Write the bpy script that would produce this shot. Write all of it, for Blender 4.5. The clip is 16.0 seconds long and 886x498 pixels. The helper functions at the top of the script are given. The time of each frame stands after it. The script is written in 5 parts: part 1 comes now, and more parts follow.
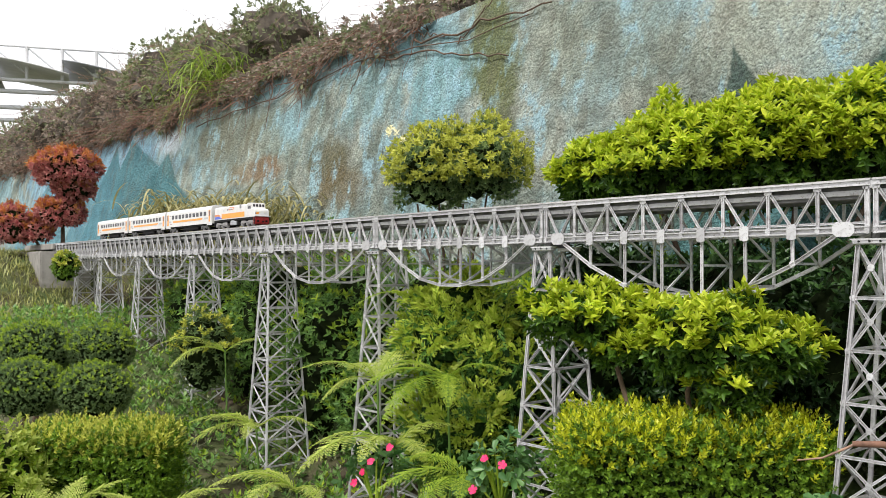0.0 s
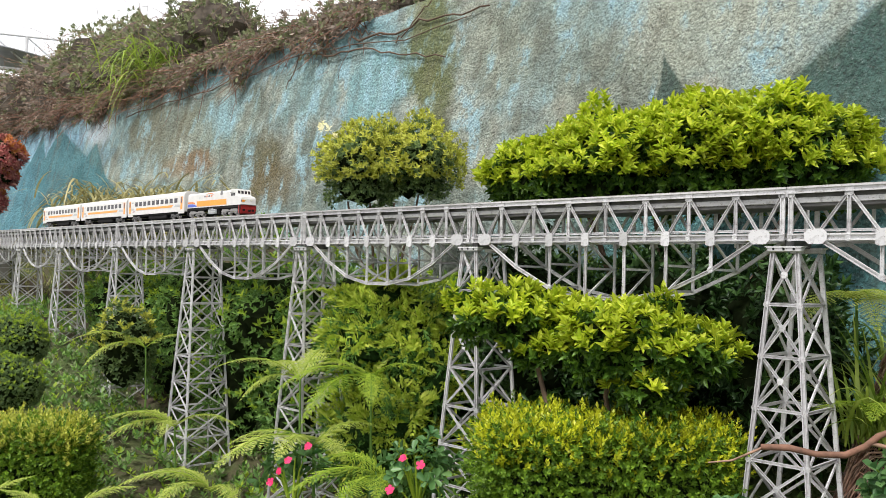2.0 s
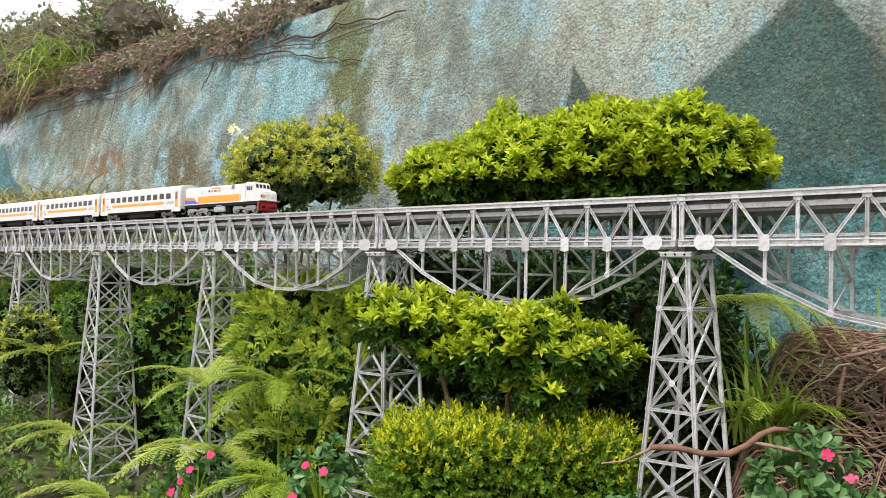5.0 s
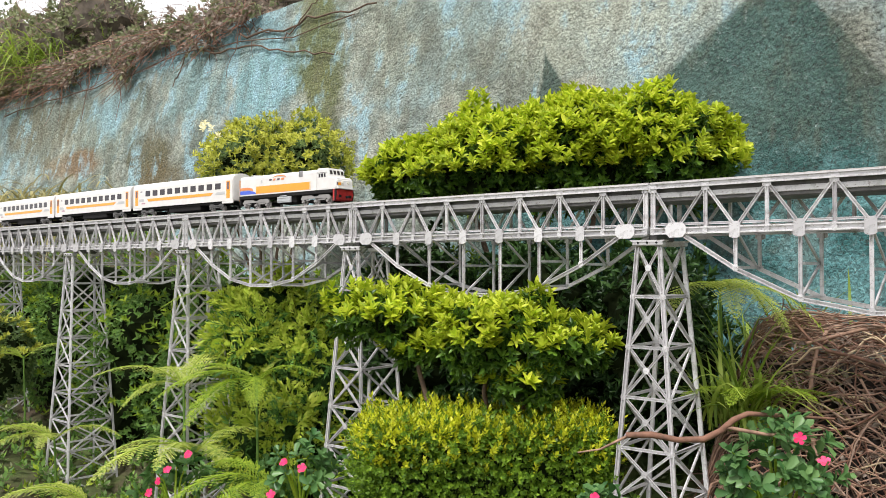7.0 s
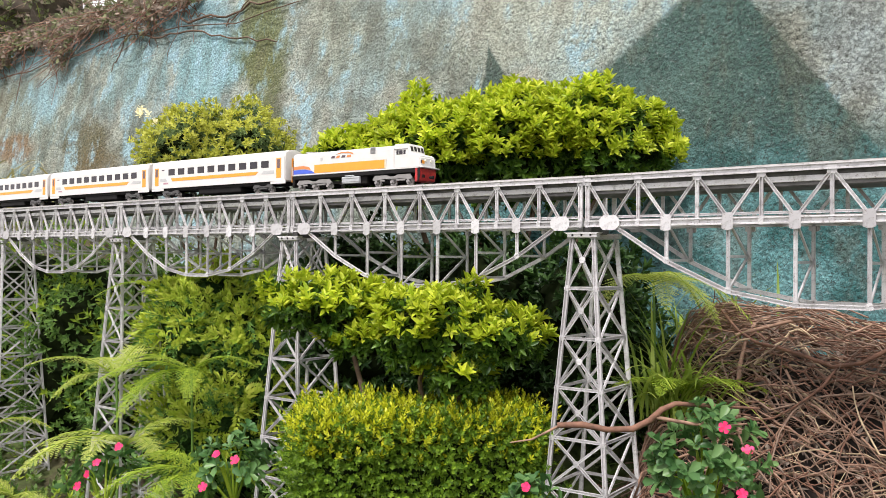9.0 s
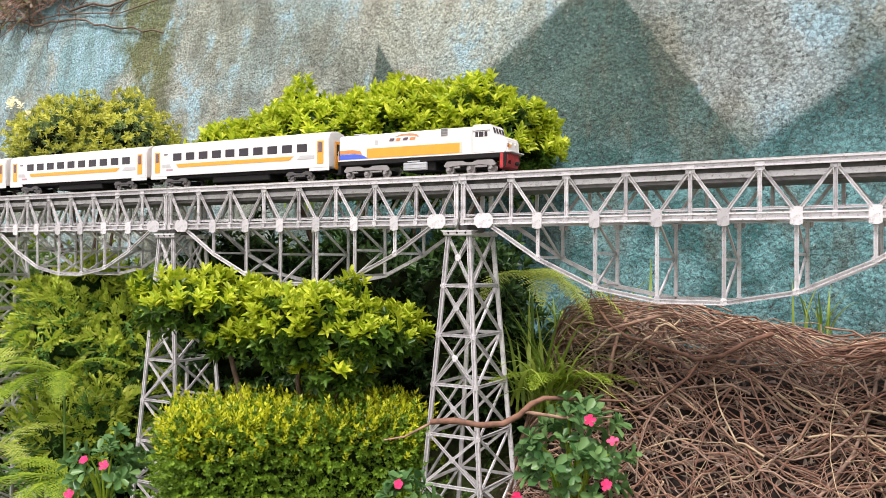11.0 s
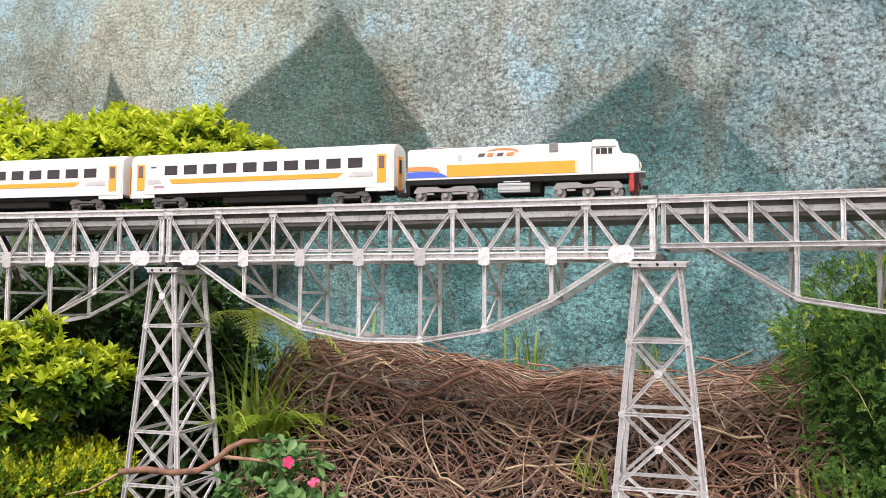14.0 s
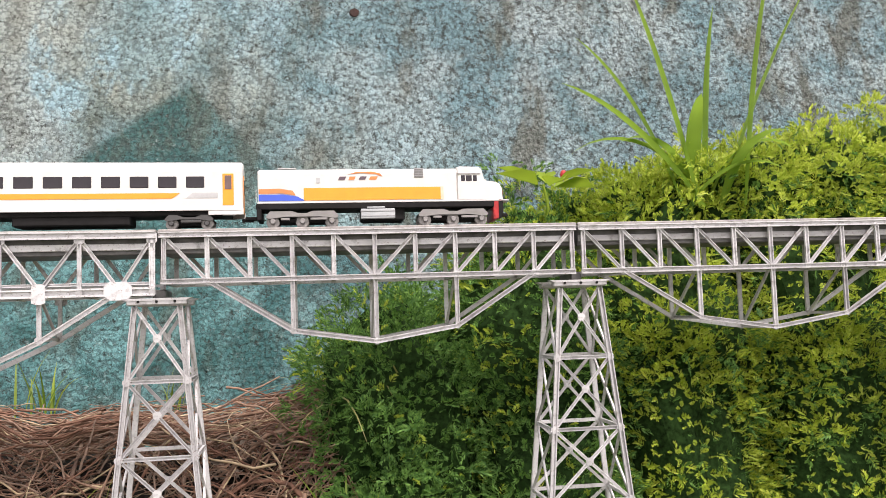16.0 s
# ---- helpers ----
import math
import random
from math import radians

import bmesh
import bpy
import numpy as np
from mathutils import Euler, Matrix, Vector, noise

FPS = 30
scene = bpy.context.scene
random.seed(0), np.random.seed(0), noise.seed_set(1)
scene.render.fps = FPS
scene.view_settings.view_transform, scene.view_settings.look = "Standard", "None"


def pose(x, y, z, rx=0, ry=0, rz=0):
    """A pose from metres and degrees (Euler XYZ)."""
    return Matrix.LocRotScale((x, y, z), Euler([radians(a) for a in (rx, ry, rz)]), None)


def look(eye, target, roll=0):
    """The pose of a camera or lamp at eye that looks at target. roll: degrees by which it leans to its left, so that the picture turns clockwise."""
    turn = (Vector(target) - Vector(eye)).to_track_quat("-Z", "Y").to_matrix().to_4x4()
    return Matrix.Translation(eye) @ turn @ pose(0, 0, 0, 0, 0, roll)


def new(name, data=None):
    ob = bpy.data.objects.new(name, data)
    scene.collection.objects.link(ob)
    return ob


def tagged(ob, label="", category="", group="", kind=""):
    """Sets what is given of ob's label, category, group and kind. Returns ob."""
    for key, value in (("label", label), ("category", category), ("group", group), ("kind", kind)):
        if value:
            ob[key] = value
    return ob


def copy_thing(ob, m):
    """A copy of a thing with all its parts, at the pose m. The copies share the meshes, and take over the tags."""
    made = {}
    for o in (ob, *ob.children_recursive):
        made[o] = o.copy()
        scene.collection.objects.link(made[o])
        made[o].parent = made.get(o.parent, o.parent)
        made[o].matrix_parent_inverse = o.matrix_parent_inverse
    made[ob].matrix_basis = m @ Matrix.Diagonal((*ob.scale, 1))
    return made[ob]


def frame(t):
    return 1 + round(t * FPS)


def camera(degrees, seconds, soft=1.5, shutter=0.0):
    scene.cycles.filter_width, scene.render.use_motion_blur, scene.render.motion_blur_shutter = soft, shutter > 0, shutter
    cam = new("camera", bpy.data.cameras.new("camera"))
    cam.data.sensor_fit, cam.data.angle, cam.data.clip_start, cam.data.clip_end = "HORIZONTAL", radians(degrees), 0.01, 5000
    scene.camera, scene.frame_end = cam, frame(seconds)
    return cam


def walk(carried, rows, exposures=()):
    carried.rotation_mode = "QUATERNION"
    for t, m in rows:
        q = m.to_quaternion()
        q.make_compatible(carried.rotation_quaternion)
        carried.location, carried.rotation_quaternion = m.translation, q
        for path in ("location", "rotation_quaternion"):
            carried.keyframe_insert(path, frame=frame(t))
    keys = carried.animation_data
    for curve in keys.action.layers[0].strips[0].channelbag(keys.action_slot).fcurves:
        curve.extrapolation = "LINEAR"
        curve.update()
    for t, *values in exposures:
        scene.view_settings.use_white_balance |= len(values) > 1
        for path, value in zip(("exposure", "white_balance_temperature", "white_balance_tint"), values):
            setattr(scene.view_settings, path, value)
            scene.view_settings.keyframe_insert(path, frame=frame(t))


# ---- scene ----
cam = camera(55.3, 16.0, 0.85)
METRES, EYE, TILT, LEAN, TURN = 0.8, 1.5, 1.3, 0.0, 0.0
ROWS = [
    (0.0, 0.0, 0.0, 0.0, 0.0, 0.0, 0.0),
    (0.5, 0.013, -0.0012, -0.0029, -1.05, 0.41, -0.17),
    (1.0, 0.0253, 0.0052, -0.0099, -2.06, 0.52, -0.54),
    (1.5, 0.0379, 0.0245, -0.0212, -2.92, 0.45, -1.25),
    (2.0, 0.0593, 0.0325, -0.0251, -4.18, 0.31, -1.68),
    (2.5, 0.0803, 0.0252, -0.0147, -5.23, 0.31, -1.58),
    (3.0, 0.0869, 0.0214, -0.0177, -4.82, 0.41, -1.7),
    (3.5, 0.0984, 0.0267, -0.0186, -5.16, 0.33, -1.76),
    (4.0, 0.1194, 0.0251, -0.0144, -5.87, 0.23, -1.7),
    (4.5, 0.1447, 0.0196, -0.0058, -7.2, 0.32, -1.65),
    (5.0, 0.1672, 0.0124, -0.0144, -8.93, 0.69, -1.63),
    (7.5, 0.1977, 0.0133, -0.0085, -10.43, 0.07, -0.25),
    (8.0, 0.2078, 0.0165, -0.012, -11.21, 0.08, -0.54),
    (10.5, 0.334, -0.016, -0.0101, -18.06, -1.11, -0.75),
    (11.0, 0.3674, -0.0256, -0.0051, -19.81, -0.53, -0.82),
    (11.5, 0.4014, -0.0415, 0.0024, -22.03, 0.55, -0.73),
    (12.0, 0.4415, -0.0568, 0.0044, -24.2, 1.42, -0.56),
    (12.5, 0.5128, -0.0572, -0.0117, -28.36, 1.75, -0.62),
    (13.0, 0.5708, -0.0753, -0.0199, -31.79, 2.01, -1.51),
    (13.5, 0.5952, -0.0986, -0.0136, -32.67, 2.35, -1.49),
    (14.0, 0.6227, -0.1314, -0.0097, -34.33, 2.52, -1.17),
    (14.5, 0.6598, -0.1644, 0.0019, -38.3, 2.59, -0.53),
    (15.0, 0.7166, -0.2054, 0.0146, -43.94, 3.0, -0.02),
    (15.5, 0.7766, -0.2466, 0.0387, -52.61, 3.63, 0.42),
    (16.0, 0.8415, -0.3141, 0.0526, -61.11, 3.72, 0.7),
]
EXPOSURES = [(0.0, 0.0, 6350, 12), (5.0, 0.08, 6400, 13), (8.0, 0.14, 6450, 15), (11.0, 0.26, 6550, 20), (13.5, 0.27, 6600, 20), (16.0, 0.3, 6700, 20)]
walk(cam, [(t, pose(0, 0, EYE, TILT, LEAN, TURN) @ pose(METRES * x, METRES * y, METRES * z, 90 + pitch, roll, yaw)) for t, x, y, z, yaw, pitch, roll in ROWS], EXPOSURES)

# ---- world and sun: a bright overcast sky ----
SUN_UP, SUN_ROUND = 62.0, 200.0
world = bpy.data.worlds.new("world")
scene.world = world
world.use_nodes = True
wn, wl = world.node_tree.nodes, world.node_tree.links
sky = wn.new("ShaderNodeTexSky")
sky.sky_type, sky.sun_disc = "NISHITA", False
sky.sun_elevation, sky.sun_rotation = radians(SUN_UP), radians(SUN_ROUND)
veil = wn.new("ShaderNodeMix")
veil.data_type = "RGBA"
veil.inputs[0].default_value = 0.93
veil.inputs[7].default_value = (12.2, 12.25, 12.2, 1)
wl.new(sky.outputs[0], veil.inputs[6])
wl.new(veil.outputs[2], wn["Background"].inputs[0])
wn["Background"].inputs[1].default_value = 0.112
sun = new("sun", bpy.data.lights.new("sun", "SUN"))
sun.data.energy, sun.data.angle, sun.data.color = 3.7, radians(14), (1.0, 0.97, 0.92)
sun.matrix_world = look((-2.5, -3.0, 9.0), (0.4, 1.4, 1.0))


# ---- materials ----
def material(name, rough=0.6, metal=0.0, spec=0.5):
    m = bpy.data.materials.new(name)
    m.use_nodes = True
    b = m.node_tree.nodes["Principled BSDF"]
    b.inputs["Roughness"].default_value, b.inputs["Metallic"].default_value = rough, metal
    b.inputs["Specular IOR Level"].default_value = spec
    return m, m.node_tree.nodes, m.node_tree.links, b


def noise_node(n, l, scale, detail=4.0, rough=0.6, vec=None, kind="ShaderNodeTexNoise"):
    x = n.new(kind)
    x.inputs["Scale"].default_value = scale
    if kind == "ShaderNodeTexNoise":
        x.inputs["Detail"].default_value, x.inputs["Roughness"].default_value = detail, rough
    if vec is None:
        vec = n.new("ShaderNodeTexCoord").outputs["Object"]
    l.new(vec, x.inputs["Vector"])
    return x


def ramp(n, l, fac, stops):
    r = n.new("ShaderNodeValToRGB")
    e = r.color_ramp.elements
    while len(e) < len(stops):
        e.new(0.5)
    for k, (p, c) in enumerate(stops):
        e[k].position, e[k].color = p, (*c, 1) if len(c) == 3 else c
    l.new(fac, r.inputs[0])
    return r.outputs[0]


def mix(n, l, fac, a, b, blend="MIX"):
    m = n.new("ShaderNodeMix")
    m.data_type, m.blend_type = "RGBA", blend
    for sock, v in ((m.inputs[0], fac), (m.inputs[6], a), (m.inputs[7], b)):
        if hasattr(v, "is_linked"):
            l.new(v, sock)
        elif isinstance(v, (int, float)):
            sock.default_value = v
        else:
            sock.default_value = (*v, 1)
    return m.outputs[2]


def calc(n, l, op, a, b=0.0, clamp=False):
    m = n.new("ShaderNodeMath")
    m.operation, m.use_clamp = op, clamp
    for sock, v in zip(m.inputs, (a, b)):
        if hasattr(v, "is_linked"):
            l.new(v, sock)
        else:
            sock.default_value = v
    return m.outputs[0]


def relief(n, l, b, height, dist=0.004, strength=0.6):
    x = n.new("ShaderNodeBump")
    x.inputs["Distance"].default_value, x.inputs["Strength"].default_value = dist, strength
    l.new(height, x.inputs["Height"])
    l.new(x.outputs[0], b.inputs["Normal"])


def simple(name, colour, rough=0.5, metal=0.0, wear=0.15, scale=60.0, spec=0.5):
    """A painted or plain surface with fine stains."""
    m, n, l, b = material(name, rough, metal, spec)
    f = noise_node(n, l, scale, 5)
    dark = tuple(c * (1 - wear * 2) for c in colour)
    l.new(ramp(n, l, f.outputs[0], [(0.3, dark), (0.62, colour)]), b.inputs["Base Color"])
    relief(n, l, b, f.outputs[0], 0.0006, 0.3)
    return m


def leaf_material(name, dark, light, rough=0.42, through_light=0.35, spots=None):
    m, n, l, b = material(name, rough, 0.0, 0.35)
    g = n.new("ShaderNodeNewGeometry")
    stops = [(0.0, dark), (0.55, tuple((a + c) / 2 for a, c in zip(dark, light))), (1.0, light)]
    if spots:
        stops = [(0.0, spots), (0.05, spots), (0.07, dark)] + stops[1:]
    col = ramp(n, l, g.outputs["Random Per Island"], stops)
    f = noise_node(n, l, 5.0, 2)
    col = mix(n, l, 1.0, col, ramp(n, l, f.outputs[0], [(0.3, (0.72, 0.74, 0.7)), (0.7, (1.12, 1.1, 1.0))]), "MULTIPLY")
    l.new(col, b.inputs["Base Color"])
    t = n.new("ShaderNodeBsdfTranslucent")
    l.new(col, t.inputs[0])
    s = n.new("ShaderNodeMixShader")
    s.inputs[0].default_value = through_light
    l.new(b.outputs[0], s.inputs[1])
    l.new(t.outputs[0], s.inputs[2])
    l.new(s.outputs[0], n["Material Output"].inputs[0])
    return m


def metal_material():
    m, n, l, b = material("zinc_paint", 0.45, 0.15)
    f = noise_node(n, l, 35.0, 6, 0.7)
    o = n.new("ShaderNodeObjectInfo")
    base = ramp(n, l, o.outputs["Random"], [(0.0, (0.42, 0.41, 0.415)), (1.0, (0.68, 0.67, 0.675))])
    col = mix(n, l, ramp(n, l, f.outputs[0], [(0.52, (0, 0, 0)), (0.74, (0.7, 0.7, 0.7))]), base, (0.14, 0.13, 0.125))
    f2 = noise_node(n, l, 160.0, 3)
    col = mix(n, l, ramp(n, l, f2.outputs[0], [(0.6, (0, 0, 0)), (0.7, (0.65, 0.65, 0.65))]), col, (0.16, 0.11, 0.08))
    l.new(col, b.inputs["Base Color"])
    l.new(ramp(n, l, f.outputs[0], [(0.3, (0.34, 0.34, 0.34)), (0.7, (0.6, 0.6, 0.6))]), b.inputs["Roughness"])
    relief(n, l, b, f2.outputs[0], 0.0006, 0.35)
    return m


def ground_material():
    m, n, l, b = material("earth_and_grass", 0.95)
    f = noise_node(n, l, 1.6, 6, 0.65)
    f2 = noise_node(n, l, 26.0, 6, 0.7)
    col = mix(n, l, ramp(n, l, f.outputs[0], [(0.42, (0, 0, 0)), (0.6, (1, 1, 1))]), (0.075, 0.055, 0.035), (0.07, 0.1, 0.025))
    col = mix(n, l, 1.0, col, ramp(n, l, f2.outputs[0], [(0.3, (0.55, 0.55, 0.5)), (0.7, (1.3, 1.3, 1.2))]), "MULTIPLY")
    l.new(col, b.inputs["Base Color"])
    relief(n, l, b, f2.outputs[0], 0.02, 0.8)
    return m


ZINC = metal_material()
DECK = simple("dark_deck_metal", (0.15, 0.145, 0.14), 0.6, 0.3, 0.25, 30)
WALKWAY = simple("weathered_walkway_metal", (0.38, 0.355, 0.335), 0.65, 0.1, 0.25, 40)
RAIL = simple("rail_steel", (0.3, 0.28, 0.27), 0.4, 0.7, 0.2, 80)
SLEEPER = simple("sleeper", (0.09, 0.075, 0.06), 0.8, 0, 0.2, 80)
WHITE = simple("white_train_paint", (0.7, 0.68, 0.655), 0.34, 0, 0.06, 25)
ORANGE = simple("orange_train_paint", (0.86, 0.34, 0.03), 0.35, 0, 0.05, 25)
BLUE = simple("blue_train_paint", (0.06, 0.12, 0.6), 0.35, 0, 0.05, 25)
GREY = simple("grey_train_paint", (0.5, 0.5, 0.5), 0.4, 0, 0.1, 40)
BOGIE = simple("bogie_grey", (0.26, 0.25, 0.24), 0.55, 0.2, 0.3, 90)
WHEEL = simple("wheel_steel", (0.4, 0.38, 0.36), 0.4, 0.3, 0.25, 90)
BLACK = simple("underframe_black", (0.016, 0.015, 0.015), 0.8, 0, 0.2, 60, 0.2)
RED = simple("red_paint", (0.5, 0.03, 0.03), 0.4, 0, 0.2, 60)
GLASS = simple("tinted_pane", (0.04, 0.035, 0.04), 0.15, 0, 0.1, 20, 0.3)
LAMP = simple("lamp_lens", (0.75, 0.72, 0.6), 0.15, 0, 0.05, 20)
CONCRETE = simple("concrete", (0.33, 0.31, 0.28), 0.9, 0, 0.2, 9)
GROUND = ground_material()
BARK = simple("bark", (0.16, 0.105, 0.07), 0.9, 0, 0.3, 45)
TWIG = simple("dry_twig", (0.36, 0.22, 0.15), 0.85, 0, 0.3, 30)
# near-black for solid cores: shade between the leaves is put into the colour
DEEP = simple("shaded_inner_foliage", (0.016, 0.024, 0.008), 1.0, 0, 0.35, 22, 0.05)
L_BRIGHT = leaf_material("young_laurel_leaf", (0.32, 0.45, 0.015), (0.72, 0.78, 0.07), 0.42, 0.42)
L_LAUREL = leaf_material("old_laurel_leaf", (0.03, 0.085, 0.012), (0.15, 0.28, 0.03), 0.36, 0.33)
L_HEDGE_TOP = leaf_material("hedge_tip_leaf", (0.44, 0.5, 0.015), (0.76, 0.76, 0.05), 0.45, 0.42)
L_HEDGE = leaf_material("hedge_side_leaf", (0.06, 0.14, 0.012), (0.25, 0.4, 0.035), 0.45, 0.36)
L_YELLOW = leaf_material("golden_leaf", (0.36, 0.4, 0.04), (0.74, 0.74, 0.16), 0.45, 0.42)
L_DARK = leaf_material("dark_shrub_leaf", (0.07, 0.17, 0.035), (0.28, 0.46, 0.11), 0.45, 0.35)
L_FERN = leaf_material("fern_green", (0.17, 0.3, 0.02), (0.44, 0.56, 0.06), 0.5, 0.45)
L_FERN_PALE = leaf_material("pale_fern_green", (0.34, 0.44, 0.07), (0.62, 0.68, 0.18), 0.5, 0.45)
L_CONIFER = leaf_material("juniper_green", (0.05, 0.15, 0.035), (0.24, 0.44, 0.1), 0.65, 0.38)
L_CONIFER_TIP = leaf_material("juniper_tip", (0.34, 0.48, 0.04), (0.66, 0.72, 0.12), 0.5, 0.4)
# dark core green: the shade in gaps between sprays is put in here
DEEP_JUNIPER = simple("juniper_core_shade", (0.026, 0.058, 0.016), 1.0, 0, 0.42, 70, 0.05)
L_GRASS = leaf_material("grass_blade", (0.16, 0.27, 0.03), (0.44, 0.54, 0.1), 0.45, 0.42)
L_RED = leaf_material("red_tip_leaf", (0.4, 0.09, 0.11), (0.74, 0.36, 0.32), 0.6, 0.35)
L_DRY = leaf_material("dry_vine_leaf", (0.21, 0.165, 0.14), (0.48, 0.39, 0.34), 0.8, 0.25)
L_VINE = leaf_material("vine_leaf", (0.13, 0.16, 0.075), (0.36, 0.39, 0.22), 0.7, 0.3)
L_TOPIARY = leaf_material("topiary_leaf", (0.07, 0.13, 0.05), (0.27, 0.37, 0.14), 0.5, 0.35)
L_IMPATIENS = leaf_material("impatiens_leaf", (0.05, 0.15, 0.045), (0.2, 0.36, 0.13), 0.35, 0.35)
PETAL = leaf_material("pink_petal", (0.8, 0.015, 0.1), (0.9, 0.05, 0.22), 0.5, 0.2)
# leaf green darkened so its colour carries the shade below bush and bridge
L_SHADE = leaf_material("shaded_green_leaf", (0.015, 0.045, 0.012), (0.07, 0.15, 0.035), 0.4, 0.25)
L_MAIZE = leaf_material("tall_grass_blade", (0.2, 0.36, 0.03), (0.36, 0.52, 0.09), 0.35, 0.45)


# ---- building helpers ----
def part(name, data, mat, parent=None, m=None, label="", kind=""):
    """One mesh object; data is a mesh or a bmesh."""
    if isinstance(data, bmesh.types.BMesh):
        me = bpy.data.meshes.new(name)
        data.to_mesh(me)
        data.free()
    else:
        me = data
    if mat and not me.materials:
        me.materials.append(mat)
    ob = new(name, me)
    if parent:
        ob.parent = parent
    if m is not None:
        ob.matrix_basis = m
    return tagged(ob, label, kind=kind)


def thing(name, m, label, category, group="", kind=""):
    ob = new(name)
    ob.empty_display_size = 0.05
    ob.matrix_basis = m
    return tagged(ob, label, category, group, kind)


def box(size, bevel=0.0, at=(0, 0, 0)):
    bm = bmesh.new()
    bmesh.ops.create_cube(bm, size=1.0)
    for v in bm.verts:
        v.co = Vector(a * b + c for a, b, c in zip(v.co, size, at))
    if bevel:
        bmesh.ops.bevel(bm, geom=bm.edges[:], offset=bevel, segments=1, affect="EDGES")
    return bm


def prism(outline, depth, axis="y", bevel=0.0):
    """An outline in x and z, made solid from y=0 to y=depth."""
    bm = bmesh.new()
    a = [bm.verts.new((x, 0, z)) for x, z in outline]
    b = [bm.verts.new((x, depth, z)) for x, z in outline]
    bm.faces.new(a)
    bm.faces.new(b[::-1])
    for i in range(len(a)):
        j = (i + 1) % len(a)
        bm.faces.new((a[j], a[i], b[i], b[j]))
    bmesh.ops.recalc_face_normals(bm, faces=bm.faces[:])
    if bevel:
        bmesh.ops.bevel(bm, geom=bm.edges[:], offset=bevel, segments=2, affect="EDGES")
    return bm


BARS = {}


def channel(length, w, d):
    """A rolled channel of that length along x: web w high, flanges d deep towards -y."""
    key = (round(length, 3), w, d)
    if key not in BARS:
        t, h = w * 0.2, w / 2
        sec = [(0, -h), (0, h), (-d, h), (-d, h - t), (-d * 0.2, h - t * 1.3), (-d * 0.2, -h + t * 1.3), (-d, -h + t), (-d, -h)]
        vs = [(x, y, z) for x in (0, key[0]) for y, z in sec]
        n = len(sec)
        fs = [(i, (i + 1) % n, n + (i + 1) % n, n + i) for i in range(n)] + [tuple(range(n))[::-1], tuple(range(n, 2 * n))]
        me = bpy.data.meshes.new("channel")
        me.from_pydata(vs, [], fs)
        me.materials.append(ZINC)
        BARS[key] = me
    return BARS[key]


def bar(name, a, b, parent, w=0.01, d=0.006, out=(0, -1, 0)):
    """A channel from a to b whose hollow looks along out."""
    a, b, out = Vector(a), Vector(b), Vector(out)
    x = (b - a).normalized()
    y = -(out - x * out.dot(x)).normalized()
    z = x.cross(y)
    m = Matrix((x, y, z)).transposed().to_4x4()
    m.translation = a
    return part(name, channel((b - a).length, w, d), None, parent, m)


PLATES = {}


def plate(name, at, parent, w, h, cut=0.3, thick=0.003, turn=0.0, point=0.0):
    """A bevelled gusset plate with rivet heads, facing -y."""
    key = (w, h, cut, thick, point)
    if key not in PLATES:
        c = cut * min(w, h)
        o = [(-w / 2 + c, h / 2), (w / 2 - c, h / 2), (w / 2, h / 2 - c), (w / 2, -h / 2 + c), (w / 2 - c - point, -h / 2), (-w / 2 + c + point, -h / 2), (-w / 2, -h / 2 + c), (-w / 2, h / 2 - c)]
        bm = prism(o, -thick)
        for sx in (-0.3, 0.3):
            for sz in (-0.26, 0.26):
                r = bmesh.ops.create_cone(bm, cap_ends=True, segments=6, radius1=0.0016, radius2=0.0011, depth=0.002)
                bmesh.ops.rotate(bm, verts=r["verts"], matrix=Matrix.Rotation(math.pi / 2, 3, "X"))
                bmesh.ops.translate(bm, verts=r["verts"], vec=(sx * w, -thick - 0.0009, sz * h))
        me = bpy.data.meshes.new(name)
        bm.to_mesh(me)
        bm.free()
        me.materials.append(ZINC)
        PLATES[key] = me
    return part(name, PLATES[key], None, parent, pose(*at, 0, turn, 0))


def arrays_mesh(name, verts, faces, mat, smooth=False):
    """A mesh from arrays of corners and of equal-sided faces."""
    me = bpy.data.meshes.new(name)
    verts, faces = np.asarray(verts, np.float32).reshape(-1, 3), np.asarray(faces, np.int32)
    k = faces.shape[1]
    me.vertices.add(len(verts))
    me.vertices.foreach_set("co", verts.ravel())
    me.loops.add(faces.size)
    me.loops.foreach_set("vertex_index", faces.ravel())
    me.polygons.add(len(faces))
    me.polygons.foreach_set("loop_start", np.arange(0, faces.size, k, dtype=np.int32))
    me.update(calc_edges=True)
    if smooth:
        me.polygons.foreach_set("use_smooth", np.ones(len(faces), bool))
    me.materials.append(mat)
    return me


def unit(v):
    return v / np.maximum(np.linalg.norm(v, axis=-1, keepdims=True), 1e-9)


def leaf_mesh(name, base, way, up, length, width, mat, droop=0.25, blunt=0.6):
    """One folded, drooping leaf at each base: six corners, two quads."""
    n = len(base)
    way = unit(way)
    side = unit(np.cross(way, up))
    nor = np.cross(side, way)
    L, W = np.broadcast_to(length, n)[:, None], np.broadcast_to(width, n)[:, None]
    p = lambda a, s, h: base + way * L * a + side * W * s + nor * L * h
